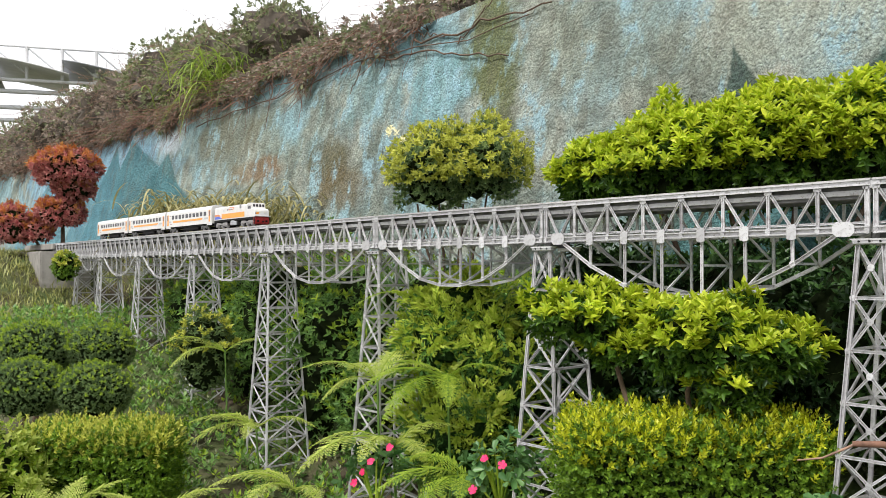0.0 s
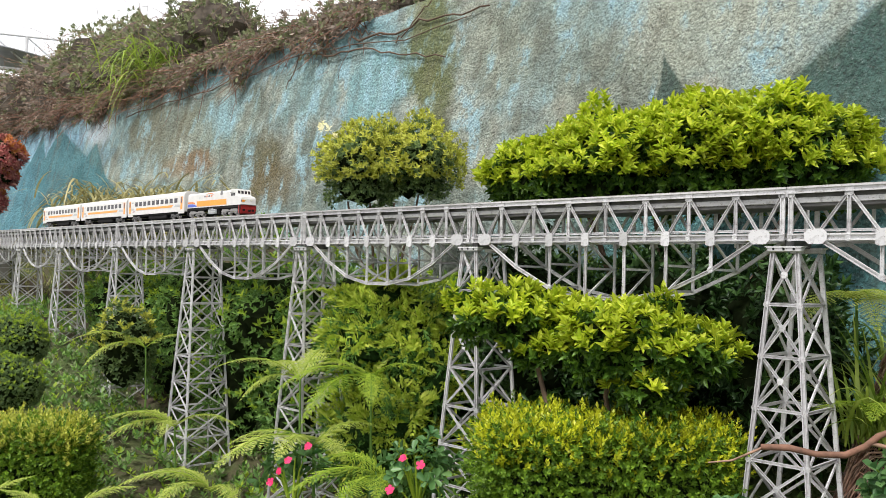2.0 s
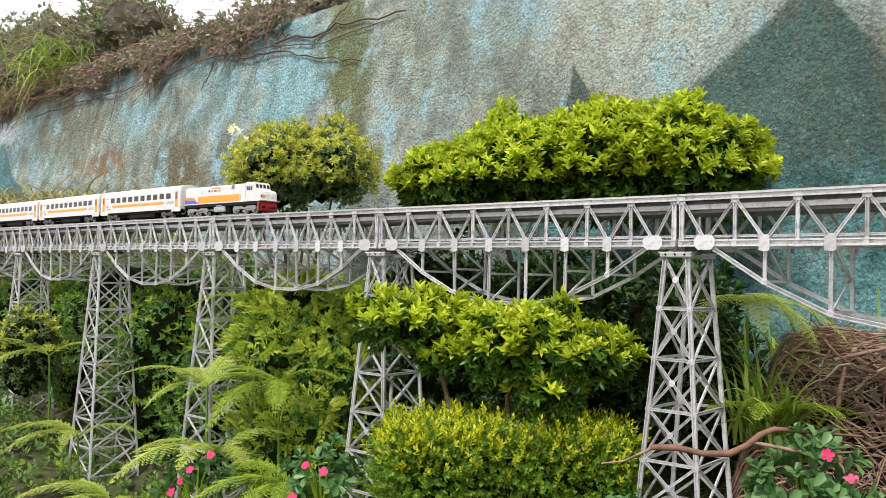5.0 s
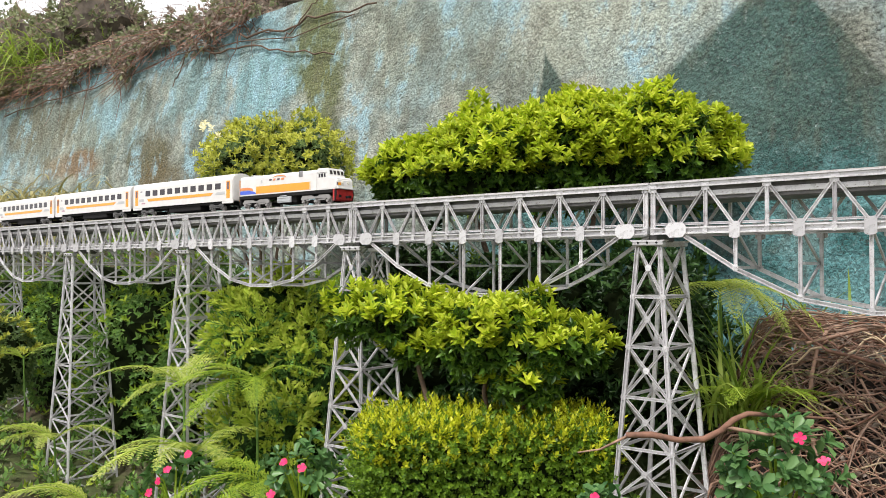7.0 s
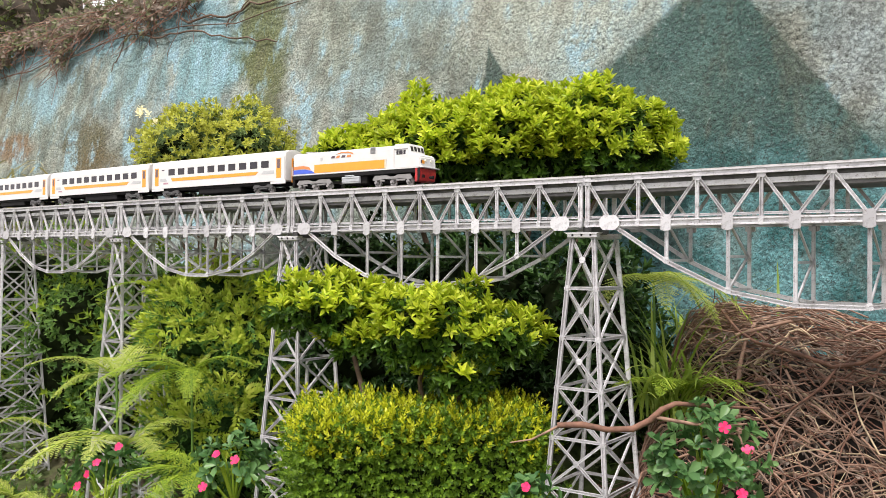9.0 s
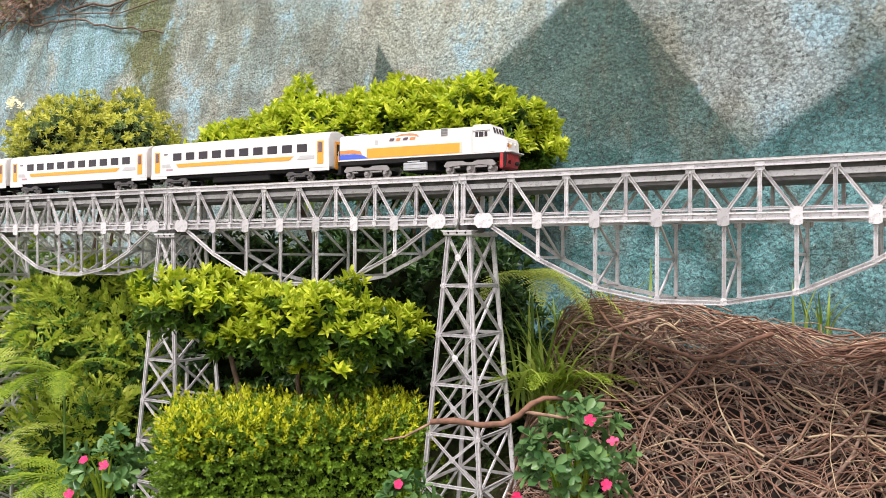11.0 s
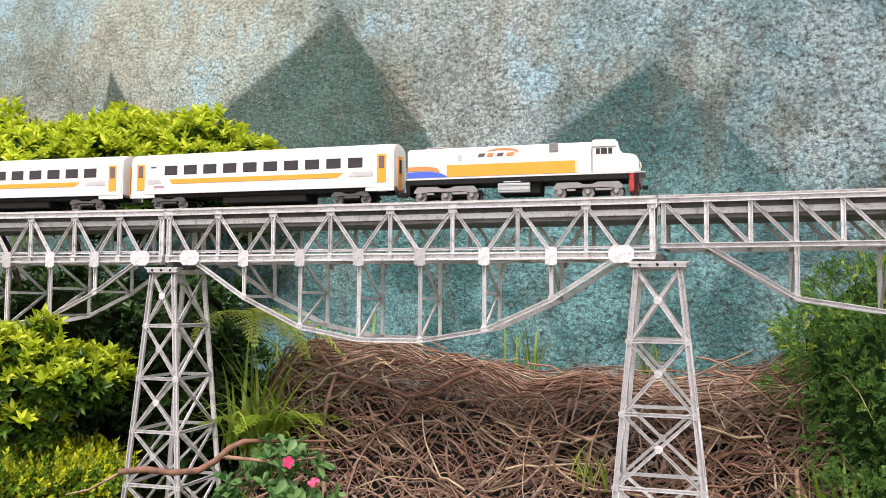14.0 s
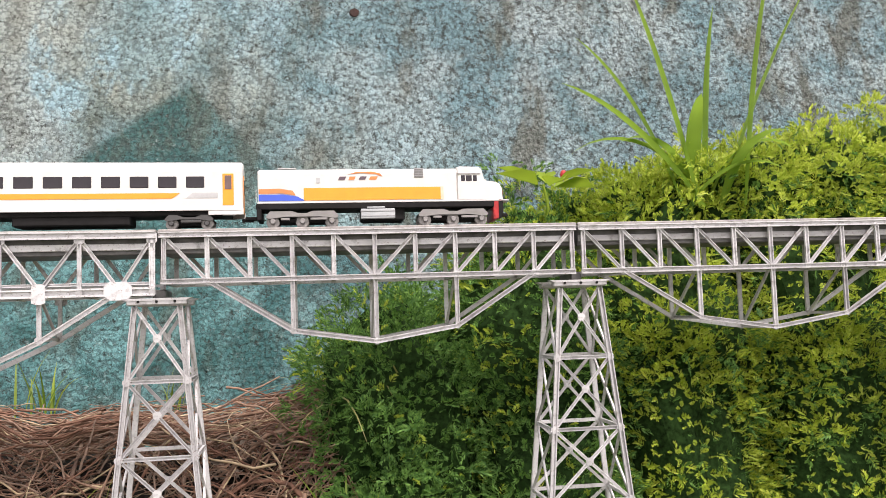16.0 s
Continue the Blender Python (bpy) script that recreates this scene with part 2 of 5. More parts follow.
    if blunt > 0.9:
        v = np.stack([p(0, 0, 0), p(0.38, 0.34, 0.06), p(0.8, 0.5, -0.3 * droop), p(1, 0, -droop), p(0.8, -0.5, -0.3 * droop), p(0.38, -0.34, 0.06)], 1)
    else:
        v = np.stack([p(0, 0, 0), p(0.35, 0.5, 0.07), p(0.35 + 0.4 * blunt, 0.42, -0.1 * droop), p(1, 0, -droop), p(0.35 + 0.4 * blunt, -0.42, -0.1 * droop), p(0.35, -0.5, 0.07)], 1)
    i = np.arange(n)[:, None] * 6
    f = np.concatenate([i + np.array([[0, 3, 2, 1]]), i + np.array([[0, 5, 4, 3]])])
    return arrays_mesh(name, v, f, mat)


def lump(rng, count, centre, radii, rough=0.16, freq=2.2, low=-0.6, seed=0.0):
    """Points and outward ways on an uneven ellipsoid; low cuts off its underside."""
    d = unit(rng.normal(size=(count * 2, 3)))
    d = d[d[:, 2] > low][:count]
    r = np.array([1 + rough * 1.6 * noise.noise(Vector(x) * freq + Vector((seed, seed * 1.7, 0))) for x in d])[:, None]
    return np.array(centre) + d * r * np.array(radii), unit(d / np.array(radii))


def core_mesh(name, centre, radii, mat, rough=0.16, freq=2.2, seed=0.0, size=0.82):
    """A solid lump, as for the shaded inside of a shrub."""
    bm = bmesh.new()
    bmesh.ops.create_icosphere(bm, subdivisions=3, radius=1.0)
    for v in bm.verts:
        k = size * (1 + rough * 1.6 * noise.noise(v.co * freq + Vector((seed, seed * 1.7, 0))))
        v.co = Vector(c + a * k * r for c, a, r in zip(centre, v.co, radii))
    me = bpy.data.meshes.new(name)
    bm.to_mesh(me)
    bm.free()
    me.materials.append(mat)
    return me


def shoots(rng, pts, out, k, length, width, rise=0.5, spread=0.75, lift=0.25):
    """k leaves round each shoot; gives base, way, up, length, width."""
    n = len(pts)
    ax = unit(out + np.array([0, 0, lift]) + rng.normal(size=(n, 3)) * 0.3)
    ref = unit(np.cross(ax, unit(rng.normal(size=(n, 3)))))
    oth = np.cross(ax, ref)
    a = (np.arange(k) * 2.4)[None, :] + rng.uniform(0, 6.28, (n, 1))
    s = (np.linspace(spread, spread * 0.45, k)[None, :] + rng.normal(size=(n, k)) * 0.12)[..., None]
    rad = ref[:, None] * np.cos(a)[..., None] + oth[:, None] * np.sin(a)[..., None]
    way = unit(ax[:, None] * (1 - s * 0.6) + rad * s)
    base = pts[:, None] + ax[:, None] * (np.linspace(-rise, 0.2 * rise, k)[None, :, None] * length)
    size = rng.uniform(0.65, 1.15, (n, k))
    up = np.broadcast_to(ax[:, None], way.shape)
    return base.reshape(-1, 3), way.reshape(-1, 3), up.reshape(-1, 3), (size * length).ravel(), (size * width).ravel()


def tube_mesh(name, lines, mat, sides=5):
    """Round sticks along lines of points with a radius each, joined in one mesh."""
    V, Fc, o = [], [], 0
    for pts, rad in lines:
        pts = np.asarray(pts, float)
        t = unit(np.gradient(pts, axis=0))
        s = unit(np.cross(t, np.array([0.31, 0.2, 0.93])))
        q = np.cross(t, s)
        a = np.linspace(0, 2 * np.pi, sides, endpoint=False)
        ring = pts[:, None] + (s[:, None] * np.cos(a)[None, :, None] + q[:, None] * np.sin(a)[None, :, None]) * np.asarray(rad)[:, None, None]
        V.append(ring.reshape(-1, 3))
        m = len(pts)
        i, j = np.meshgrid(np.arange(m - 1), np.arange(sides), indexing="ij")
        Fc.append(np.stack([i * sides + j, i * sides + (j + 1) % sides, (i + 1) * sides + (j + 1) % sides, (i + 1) * sides + j], -1).reshape(-1, 4) + o)
        o += m * sides
    return arrays_mesh(name, np.concatenate(V), np.concatenate(Fc), mat, True)

# ---- the plan: the bridge line, the wall, the ground ----
ALONG, BEHIND = Vector((0.63, -0.775, 0)), Vector((0.775, 0.63, 0))
PIERS = [(-4.1, 8.9), (-3.53, 8.19), (-3.076, 7.617), (-2.451, 6.826), (-1.753, 5.946), (-1.052, 5.056), (-0.332, 4.176), (0.4, 3.34), (1.226, 2.413), (2.117, 1.323), (2.745, 0.49), (3.383, -0.36), (4.02, -1.21)]
DECK_Z, WIDE = 1.757, 0.18


def wall_y(x, z):
    y = 5.03 - 1.19 * x + 0.355 * z
    return y - 0.16 * max(0.0, x - 2.6) ** 1.3


def smooth(a, b, x):
    x = min(1.0, max(0.0, (x - a) / (b - a)))
    return x * x * (3 - 2 * x)


def ground_z(x, y):
    u, w = x * 0.63 - y * 0.775, x * 0.775 + y * 0.63
    h = 0.2 * smooth(0.9, 2.2, w) + 0.75 * smooth(2.5, 3.4, w)
    left = smooth(-3.4, -8.2, u)
    h = h * (1 - left) + left * (1.05 * smooth(-0.4, 1.7, w) + 0.62 * smooth(-8.7, -10.2, u))
    h += (1.75 - h) * smooth(2.75, 3.3, w) * smooth(-4.2, -5.6, u)
    return h + 0.03 * noise.noise(Vector((x * 1.3, y * 1.3, 0))) - 0.02


def build_ground():
    """One sheet, fine round the bridge and coarse out to the horizon."""
    def steps(lo, hi, fine, far):
        mid = np.arange(lo, hi + 1e-6, fine)
        tail = np.array([0.6, 1.6, 3.5, 8, 20, 60, 200, far])
        return np.concatenate([lo - tail[::-1], mid, hi + tail])
    us, ws = steps(-12, 6, 0.15, 900), steps(-2, 4.2, 0.15, 900)
    V = []
    for u in us:
        for w in ws:
            x, y = 0.63 * u + 0.775 * w, -0.775 * u + 0.63 * w
            V.append((x, y, ground_z(x, y) if -20 < u < 14 else (1.6 if u < 0 else 0.9) * smooth(0.9, 3.4, w)))
    n, m = len(us), len(ws)
    i, j = np.meshgrid(np.arange(n - 1), np.arange(m - 1), indexing="ij")
    f = np.stack([i * m + j, (i + 1) * m + j, (i + 1) * m + j + 1, i * m + j + 1], -1).reshape(-1, 4)
    tagged(part("ground", arrays_mesh("ground", V, f, GROUND, True), None), "sloping earth bank with grass and moss", "ground", kind="structure")


def mix_vector(n, l, a, b, k):
    """a pushed aside by k times b."""
    m = n.new("ShaderNodeVectorMath")
    m.operation = "MULTIPLY_ADD"
    l.new(b, m.inputs[0])
    m.inputs[1].default_value = (k, k, k)
    l.new(a, m.inputs[2])
    return m.outputs[0]


def mural_material():
    """Rough plaster with a weathered landscape painted on it: u runs along the wall, v is the height."""
    m, n, l, b = material("painted_rough_plaster", 0.92, 0, 0.2)
    co = n.new("ShaderNodeTexCoord").outputs["Object"]
    sep = n.new("ShaderNodeSeparateXYZ")
    l.new(co, sep.inputs[0])
    big = noise_node(n, l, 0.9, 5, 0.6, co).outputs[0]
    mid = noise_node(n, l, 3.2, 6, 0.65, co).outputs[0]
    fine = noise_node(n, l, 48.0, 7, 0.8, co).outputs[0]
    wob = calc(n, l, "MULTIPLY", calc(n, l, "SUBTRACT", noise_node(n, l, 7.0, 5, 0.7, co).outputs[0], 0.5), 0.16)
    v0 = sep.outputs["Z"]
    u0 = calc(n, l, "ADD", sep.outputs["X"], calc(n, l, "MULTIPLY", v0, 0.272))
    u = calc(n, l, "ADD", u0, wob)
    v = calc(n, l, "ADD", v0, wob)

    def band(x, a, b_):
        r = n.new("ShaderNodeMapRange")
        r.interpolation_type = "SMOOTHSTEP"
        l.new(x, r.inputs[0])
        r.inputs[1].default_value, r.inputs[2].default_value = a, b_
        return r.outputs[0]

    def times(*a):
        x = a[0]
        for y in a[1:]:
            x = calc(n, l, "MULTIPLY", x, y)
        return x

    def blotch(cu, cv, ru, rv, soft=0.5):
        x = calc(n, l, "DIVIDE", calc(n, l, "SUBTRACT", u, cu), ru)
        y = calc(n, l, "DIVIDE", calc(n, l, "SUBTRACT", v, cv), rv)
        d = calc(n, l, "SQRT", calc(n, l, "ADD", times(x, x), times(y, y)))
        d = calc(n, l, "ADD", d, calc(n, l, "MULTIPLY", calc(n, l, "SUBTRACT", mid, 0.5), 1.6))
        return band(d, 1.0 + soft * 0.3, 1.0 - soft)

    def peak(cu, top, left, right, crisp=0.03):
        """A painted mountain: the slopes fall by left and right per metre."""
        du = calc(n, l, "SUBTRACT", calc(n, l, "ADD", u0, calc(n, l, "MULTIPLY", wob, 0.35)), cu)
        fall = calc(n, l, "MAXIMUM", calc(n, l, "MULTIPLY", du, -left), calc(n, l, "MULTIPLY", du, right))
        edge = calc(n, l, "SUBTRACT", calc(n, l, "SUBTRACT", top, fall), v0)
        return band(edge, -crisp, crisp)

    col = mix(n, l, band(mid, 0.36, 0.66), (0.2, 0.245, 0.205), (0.49, 0.52, 0.43))
    col = mix(n, l, times(band(big, 0.44, 0.6), 0.7), col, (0.28, 0.48, 0.53))
    for cu, cv, ru, rv, c, k in MURAL_BLOTCHES:
        col = mix(n, l, times(blotch(cu, cv, ru, rv), k), col, c)
    streak_map = n.new("ShaderNodeMapping")
    streak_map.inputs["Scale"].default_value = (1.0, 1.0, 0.36)
    l.new(co, streak_map.inputs[0])
    streak = noise_node(n, l, 6.5, 5, 0.6, streak_map.outputs[0]).outputs[0]
    dabs = noise_node(n, l, 9.0, 8, 0.78, co).outputs[0]
    col = mix(n, l, times(band(streak, 0.5, 0.36), band(dabs, 0.4, 0.54), 0.75), col, (0.42, 0.66, 0.74))
    col = mix(n, l, times(band(dabs, 0.5, 0.38), 0.26), col, (0.13, 0.15, 0.12))
    for cu, top, left, right, c, k, low in MURAL_PEAKS:
        shade = mix(n, l, band(mid, 0.35, 0.7), c, tuple(min(1, x * 1.5 + 0.015) for x in c))
        col = mix(n, l, times(peak(cu, top, left, right), k, band(v, low - 0.15, low + 0.15)), col, shade)
    teal = mix(n, l, band(mid, 0.38, 0.62), (0.05, 0.17, 0.165), (0.2, 0.44, 0.45))
    col = mix(n, l, times(band(v, 2.15, 1.75), band(u, 1.2, 2.2), 0.92), col, teal)
    rightish = band(u, 4.5, 6.0)
    blue = mix(n, l, band(mid, 0.4, 0.62), (0.17, 0.31, 0.35), (0.43, 0.54, 0.56))
    col = mix(n, l, times(rightish, 0.8), col, blue)
    col = mix(n, l, times(band(streak, 0.5, 0.64), calc(n, l, "ADD", calc(n, l, "MULTIPLY", rightish, 0.3), 0.4)), col, (0.16, 0.145, 0.1))
    # hollows of the plaster: their shade is painted into the colour, stronger to the right
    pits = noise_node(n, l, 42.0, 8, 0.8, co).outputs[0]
    pit_level = calc(n, l, "ADD", calc(n, l, "MULTIPLY", rightish, 0.035), calc(n, l, "ADD", calc(n, l, "MULTIPLY", band(u, 2.0, 4.0), 0.03), 0.432))
    dark = calc(n, l, "MULTIPLY", calc(n, l, "SUBTRACT", pit_level, pits), 14.0, True)
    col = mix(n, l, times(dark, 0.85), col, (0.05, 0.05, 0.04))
    light = band(fine, 0.56, 0.68)
    col = mix(n, l, times(light, 0.42), col, (0.66, 0.74, 0.72))
    # gaps between the plaster lumps get painted shade as well
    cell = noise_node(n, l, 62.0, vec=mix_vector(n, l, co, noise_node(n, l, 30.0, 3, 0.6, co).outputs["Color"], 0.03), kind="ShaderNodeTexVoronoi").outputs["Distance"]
    gap_shade = times(band(cell, 0.42, 0.68), calc(n, l, "ADD", calc(n, l, "MULTIPLY", band(u, 1.5, 4.8), 0.2), 0.26))
    col = mix(n, l, gap_shade, col, (0.045, 0.055, 0.05))
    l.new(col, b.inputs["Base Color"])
    lumps = noise_node(n, l, 24.0, 4, 0.6, co).outputs[0]
    h = calc(n, l, "ADD", calc(n, l, "SUBTRACT", calc(n, l, "MULTIPLY", pits, 0.6), calc(n, l, "MULTIPLY", cell, 0.22)), lumps)
    relief(n, l, b, h, 0.045, 1.0)
    return m


# painted fields: along, up, half-width, half-height, colour, strength
MURAL_BLOTCHES = [
    (0.5, 3.0, 0.32, 0.75, (0.17, 0.19, 0.055), 0.85), (-1.5, 2.35, 0.4, 0.28, (0.16, 0.13, 0.05), 0.8),
    (-0.1, 2.85, 0.4, 0.35, (0.3, 0.56, 0.6), 0.75), (-0.9, 2.9, 0.5, 0.3, (0.32, 0.52, 0.52), 0.55),
    (-2.8, 2.42, 0.6, 0.16, (0.33, 0.2, 0.09), 0.6), (-2.2, 2.75, 0.7, 0.3, (0.3, 0.37, 0.3), 0.6),
    (-3.4, 2.8, 0.8, 0.5, (0.27, 0.26, 0.17), 0.7), (1.4, 2.9, 0.7, 0.5, (0.36, 0.4, 0.31), 0.5), (2.75, 2.85, 0.8, 0.55, (0.58, 0.62, 0.5), 0.75),
    (-8.2, 2.9, 3.2, 0.9, (0.3, 0.52, 0.68), 0.9), (-5.0, 2.98, 0.42, 0.18, (0.66, 0.74, 0.78), 0.85), (-3.7, 2.86, 0.5, 0.3, (0.3, 0.29, 0.2), 0.6), (-2.57, 2.42, 0.35, 0.14, (0.3, 0.19, 0.1), 0.7), (-1.3, 2.15, 0.45, 0.2, (0.2, 0.15, 0.07), 0.75), (-2.1, 2.82, 0.3, 0.25, (0.36, 0.6, 0.66), 0.7), (-1.7, 3.25, 2.0, 0.16, (0.24, 0.46, 0.52), 0.7),
    (2.45, 2.36, 0.12, 0.12, (0.52, 0.5, 0.4), 0.8), (4.05, 2.3, 0.3, 0.28, (0.52, 0.6, 0.58), 0.8),
    (4.15, 2.75, 0.5, 0.35, (0.52, 0.6, 0.57), 0.7), (5.3, 2.75, 0.22, 0.4, (0.16, 0.27, 0.26), 0.4),
    (6.3, 2.5, 0.7, 0.5, (0.36, 0.38, 0.36), 0.6), (7.6, 2.7, 0.6, 0.4, (0.45, 0.56, 0.62), 0.6),
]
# painted mountains: along, top, fall to either side, colour, strength, lowest height
MURAL_PEAKS = [
    (2.0, 2.5, 0.9, 1.4, (0.2, 0.24, 0.2), 0.6, 1.4), (2.27, 2.62, 3.0, 2.2, (0.075, 0.12, 0.1), 0.92, 1.4),
    (3.51, 2.83, 0.7, 2.1, (0.06, 0.12, 0.1), 0.94, 1.4), (4.83, 2.47, 0.62, 1.6, (0.045, 0.14, 0.135), 0.92, 1.4),
    (-4.96, 2.84, 0.5, 1.2, (0.08, 0.2, 0.21), 0.92, 1.2), (-6.27, 3.17, 1.2, 0.45, (0.07, 0.19, 0.21), 0.92, 1.2), (-6.84, 3.16, 1.4, 1.4, (0.07, 0.19, 0.22), 0.92, 1.2),
    (-7.2, 2.85, 0.7, 0.9, (0.1, 0.25, 0.3), 0.8, 1.2), (-9.8, 2.9, 0.7, 0.8, (0.1, 0.25, 0.3), 0.8, 1.2),
]
WALL_TURN = Matrix(((0.643, 0.766, 0, 0), (-0.766, 0.643, 0, 0), (0, 0, 1, 0), (0, 0, 0, 1)))
WALL_AT = Matrix.Translation((0, 5.03, 0)) @ WALL_TURN


def wall_top(u):
    return 3.36 + 0.012 * max(0.0, -u - 4) ** 1.2 + (0.25 * smooth(0.2, 2.5, u) + 1.2 * smooth(1.0, 4.0, u)) + 0.03 * noise.noise(Vector((u * 1.7, 0, 3)))


def build_wall():
    """A leaning retaining wall; its own x runs along it and its y goes into the bank."""
    us, n = np.concatenate([np.arange(-22, -6, 0.4), np.arange(-6, 8.5, 0.055), np.arange(8.5, 16, 0.5)]), 46
    V, inv = [], WALL_AT.inverted()
    for u in us:
        top = wall_top(u)
        for k in range(n):
            z = top * k / (n - 1)
            x = 0.643 * u
            p = inv @ Vector((x, wall_y(x, z), z))
            r = 0.022 * noise.noise(Vector((u * 2.1, z * 2.1, 0))) + 0.013 * noise.noise(Vector((u * 9, z * 9, 4)))
            V.append((p.x, p.y + r, z))
        V.append((p.x, p.y + 0.35, top))
        V.append((p.x, p.y + 0.35, 0))
    k, m = n + 2, len(us)
    i, j = np.meshgrid(np.arange(m - 1), np.arange(k - 1), indexing="ij")
    f = np.stack([i * k + j, i * k + j + 1, (i + 1) * k + j + 1, (i + 1) * k + j], -1).reshape(-1, 4)[:, ::-1]
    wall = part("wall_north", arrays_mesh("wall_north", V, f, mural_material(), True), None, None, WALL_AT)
    tagged(wall, "rough plaster retaining wall with a weathered mountain mural", "wall", kind="structure")


# ---- the trestle bridge ----
def span_frame(a, b):
    a, b = Vector((*a, DECK_Z)), Vector((*b, DECK_Z))
    x = (b - a).normalized()
    y = Vector((-x.y, x.x, 0))
    m = Matrix((x, y, Vector((0, 0, 1)))).transposed().to_4x4()
    m.translation = a
    return m, (b - a).length


def deck_parts(t, L):
    part("deck", box((L - 0.012, WIDE - 0.03, 0.05), 0.002, (L / 2, WIDE / 2, -0.032)), DECK, t)
    for y in (0.012, WIDE - 0.012):
        part("stringer", box((L - 0.012, 0.006, 0.016), 0.0015, (L / 2, y, -0.038)), ZINC, t)
    for y in (0.006, WIDE - 0.006):
        part("walkway_edge", box((L - 0.004, 0.02, 0.006), 0.0015, (L / 2, y, -0.001)), WALKWAY, t)
    for y in (WIDE / 2 - 0.024, WIDE / 2 + 0.024):
        bm = bmesh.new()
        for w, h, z in ((0.006, 0.001, -0.0055), (0.0016, 0.004, -0.003), (0.0034, 0.0018, -0.0002)):
            c = box((L, w, h), 0, (L / 2, y, z + 0.0055))
            me = bpy.data.meshes.new("rail")
            c.to_mesh(me)
            c.free()
            bm.from_mesh(me)
        part("rail", bm, RAIL, t)
    n = int(L / 0.028)
    tie = box((0.012, 0.075, 0.004), 0, (0, 0, 0))
    me = bpy.data.meshes.new("sleeper")
    tie.to_mesh(me)
    tie.free()
    for i in range(n):
        part("sleeper", me, SLEEPER, t, pose((i + 0.5) * L / n, WIDE / 2, -0.0045))


def span_heavy(m, L, panels=8):
    """A through-braced span: upright panels with plates, and a bellied lower chord on six hangers."""
    t = thing("bridge_span", m, "grey riveted metal truss span with bellied lower chord", "bridge span", "spans of the trestle bridge")
    deck_parts(t, L)
    p, low, top = L / panels, -0.146, -0.014
    deep = 0.222 * (L / 1.385) ** 0.8
    sag = [0, 0.5, 0.86, 1.0, 1.0, 0.86, 0.5, 0]
    for y, o in ((0.0, -1), (WIDE, 1)):
        out = (0, o, 0)
        bar("top_chord", (0.003, y, -0.01), (L - 0.003, y, -0.01), t, 0.018, 0.008, out)
        bar("bottom_chord", (0.006, y, low), (L - 0.006, y, low), t, 0.02, 0.01, out)
        bar("perforated_rail", (0.012, y - o * 0.006, low + 0.02), (L - 0.012, y - o * 0.006, low + 0.02), t, 0.007, 0.004, out)
        for i in range(panels + 1):
            x = min(max(i * p, 0.012), L - 0.012)
            end = i in (0, panels)
            bar("post", (x, y - o * 0.002, low), (x, y - o * 0.002, top), t, 0.014 if end else 0.01, 0.007, out)
            py = y + o * 0.002
            q = plate("top_plate", (x, py, top - 0.003), t, 0.024, 0.026, 0.15)
            r = plate("foot_plate", (x, py + o * 0.004, low), t, 0.014, 0.024, 0.25)
            if o > 0:
                for s in (q, r):
                    s.matrix_basis = pose(x, py + o * 0.004, s.matrix_basis.translation.z, 0, 0, 180)
        for i in range(panels):
            b = (i + 0.5) * p
            for x in (i * p, (i + 1) * p):
                x = min(max(x, 0.012), L - 0.012)
                bar("diagonal", (x, y - o * 0.003, top - 0.004), (b, y - o * 0.003, low + 0.006), t, 0.009, 0.006, out)
            big = i in (0, panels - 1)
            s = plate("gusset", (b, y + o * 0.009, low + (0.002 if big else -0.002)), t, 0.064 if big else 0.03, 0.044 if big else 0.046, 0.28 if big else 0.12, 0.003, 0, 0.0 if big else 0.005)
            if o > 0:
                s.matrix_basis = s.matrix_basis @ pose(0, 0, 0, 0, 0, 180)
            if not big:
                z = low - deep * sag[i]
                bar("hanger", (b, y, low), (b, y, z), t, 0.01, 0.006, out)
                k = plate("hanger_plate", (b, y + o * 0.004, z + 0.003), t, 0.018, 0.02, 0.3)
                if o > 0:
                    k.matrix_basis = k.matrix_basis @ pose(0, 0, 0, 0, 0, 180)
            if i < panels - 1:
                bar("belly_chord", (b, y, low - deep * sag[i]), (b + p, y, low - deep * sag[i + 1]), t, 0.012, 0.008, out)
    for i in range(1, panels - 1):
        b, z = (i + 0.5) * p, low - deep * sag[i]
        h = z - low
        bar("cross_strut", (b, 0.004, z + 0.004), (b, WIDE - 0.004, z + 0.004), t, 0.008, 0.005, (-1, 0, 0))
        if abs(h) > 0.15:
            bar("cross_strut", (b, 0.004, low + h / 2), (b, WIDE - 0.004, low + h / 2), t, 0.008, 0.005, (-1, 0, 0))
            bar("cross_brace", (b, 0.004, low), (b, WIDE - 0.004, low + h / 2), t, 0.008, 0.005, (-1, 0, 0))
            bar("cross_brace", (b, WIDE - 0.004, low + h / 2), (b, 0.004, z), t, 0.008, 0.005, (-1, 0, 0))
        else:
            bar("cross_brace", (b, 0.004, low), (b, WIDE - 0.004, z), t, 0.008, 0.005, (-1, 0, 0))
    for i in range(panels + 1):
        x = min(max(i * p, 0.012), L - 0.012)
        bar("floor_beam", (x, 0.004, low), (x, WIDE - 0.004, low), t, 0.012, 0.007, (0, 0, -1))
        if i < panels:
            bar("wind_brace", (i * p + 0.012, 0.006, low - 0.004), ((i + 1) * p - 0.012, WIDE - 0.006, low - 0.004), t, 0.007, 0.005, (0, 0, -1))
    return t


def span_light(m, L, panels=10):
    """A lighter span: posts with falling diagonals and a belly on three hangers."""
    t = thing("bridge_span", m, "light grey metal truss span with three-hanger belly", "bridge span", "spans of the trestle bridge")
    deck_parts(t, L)
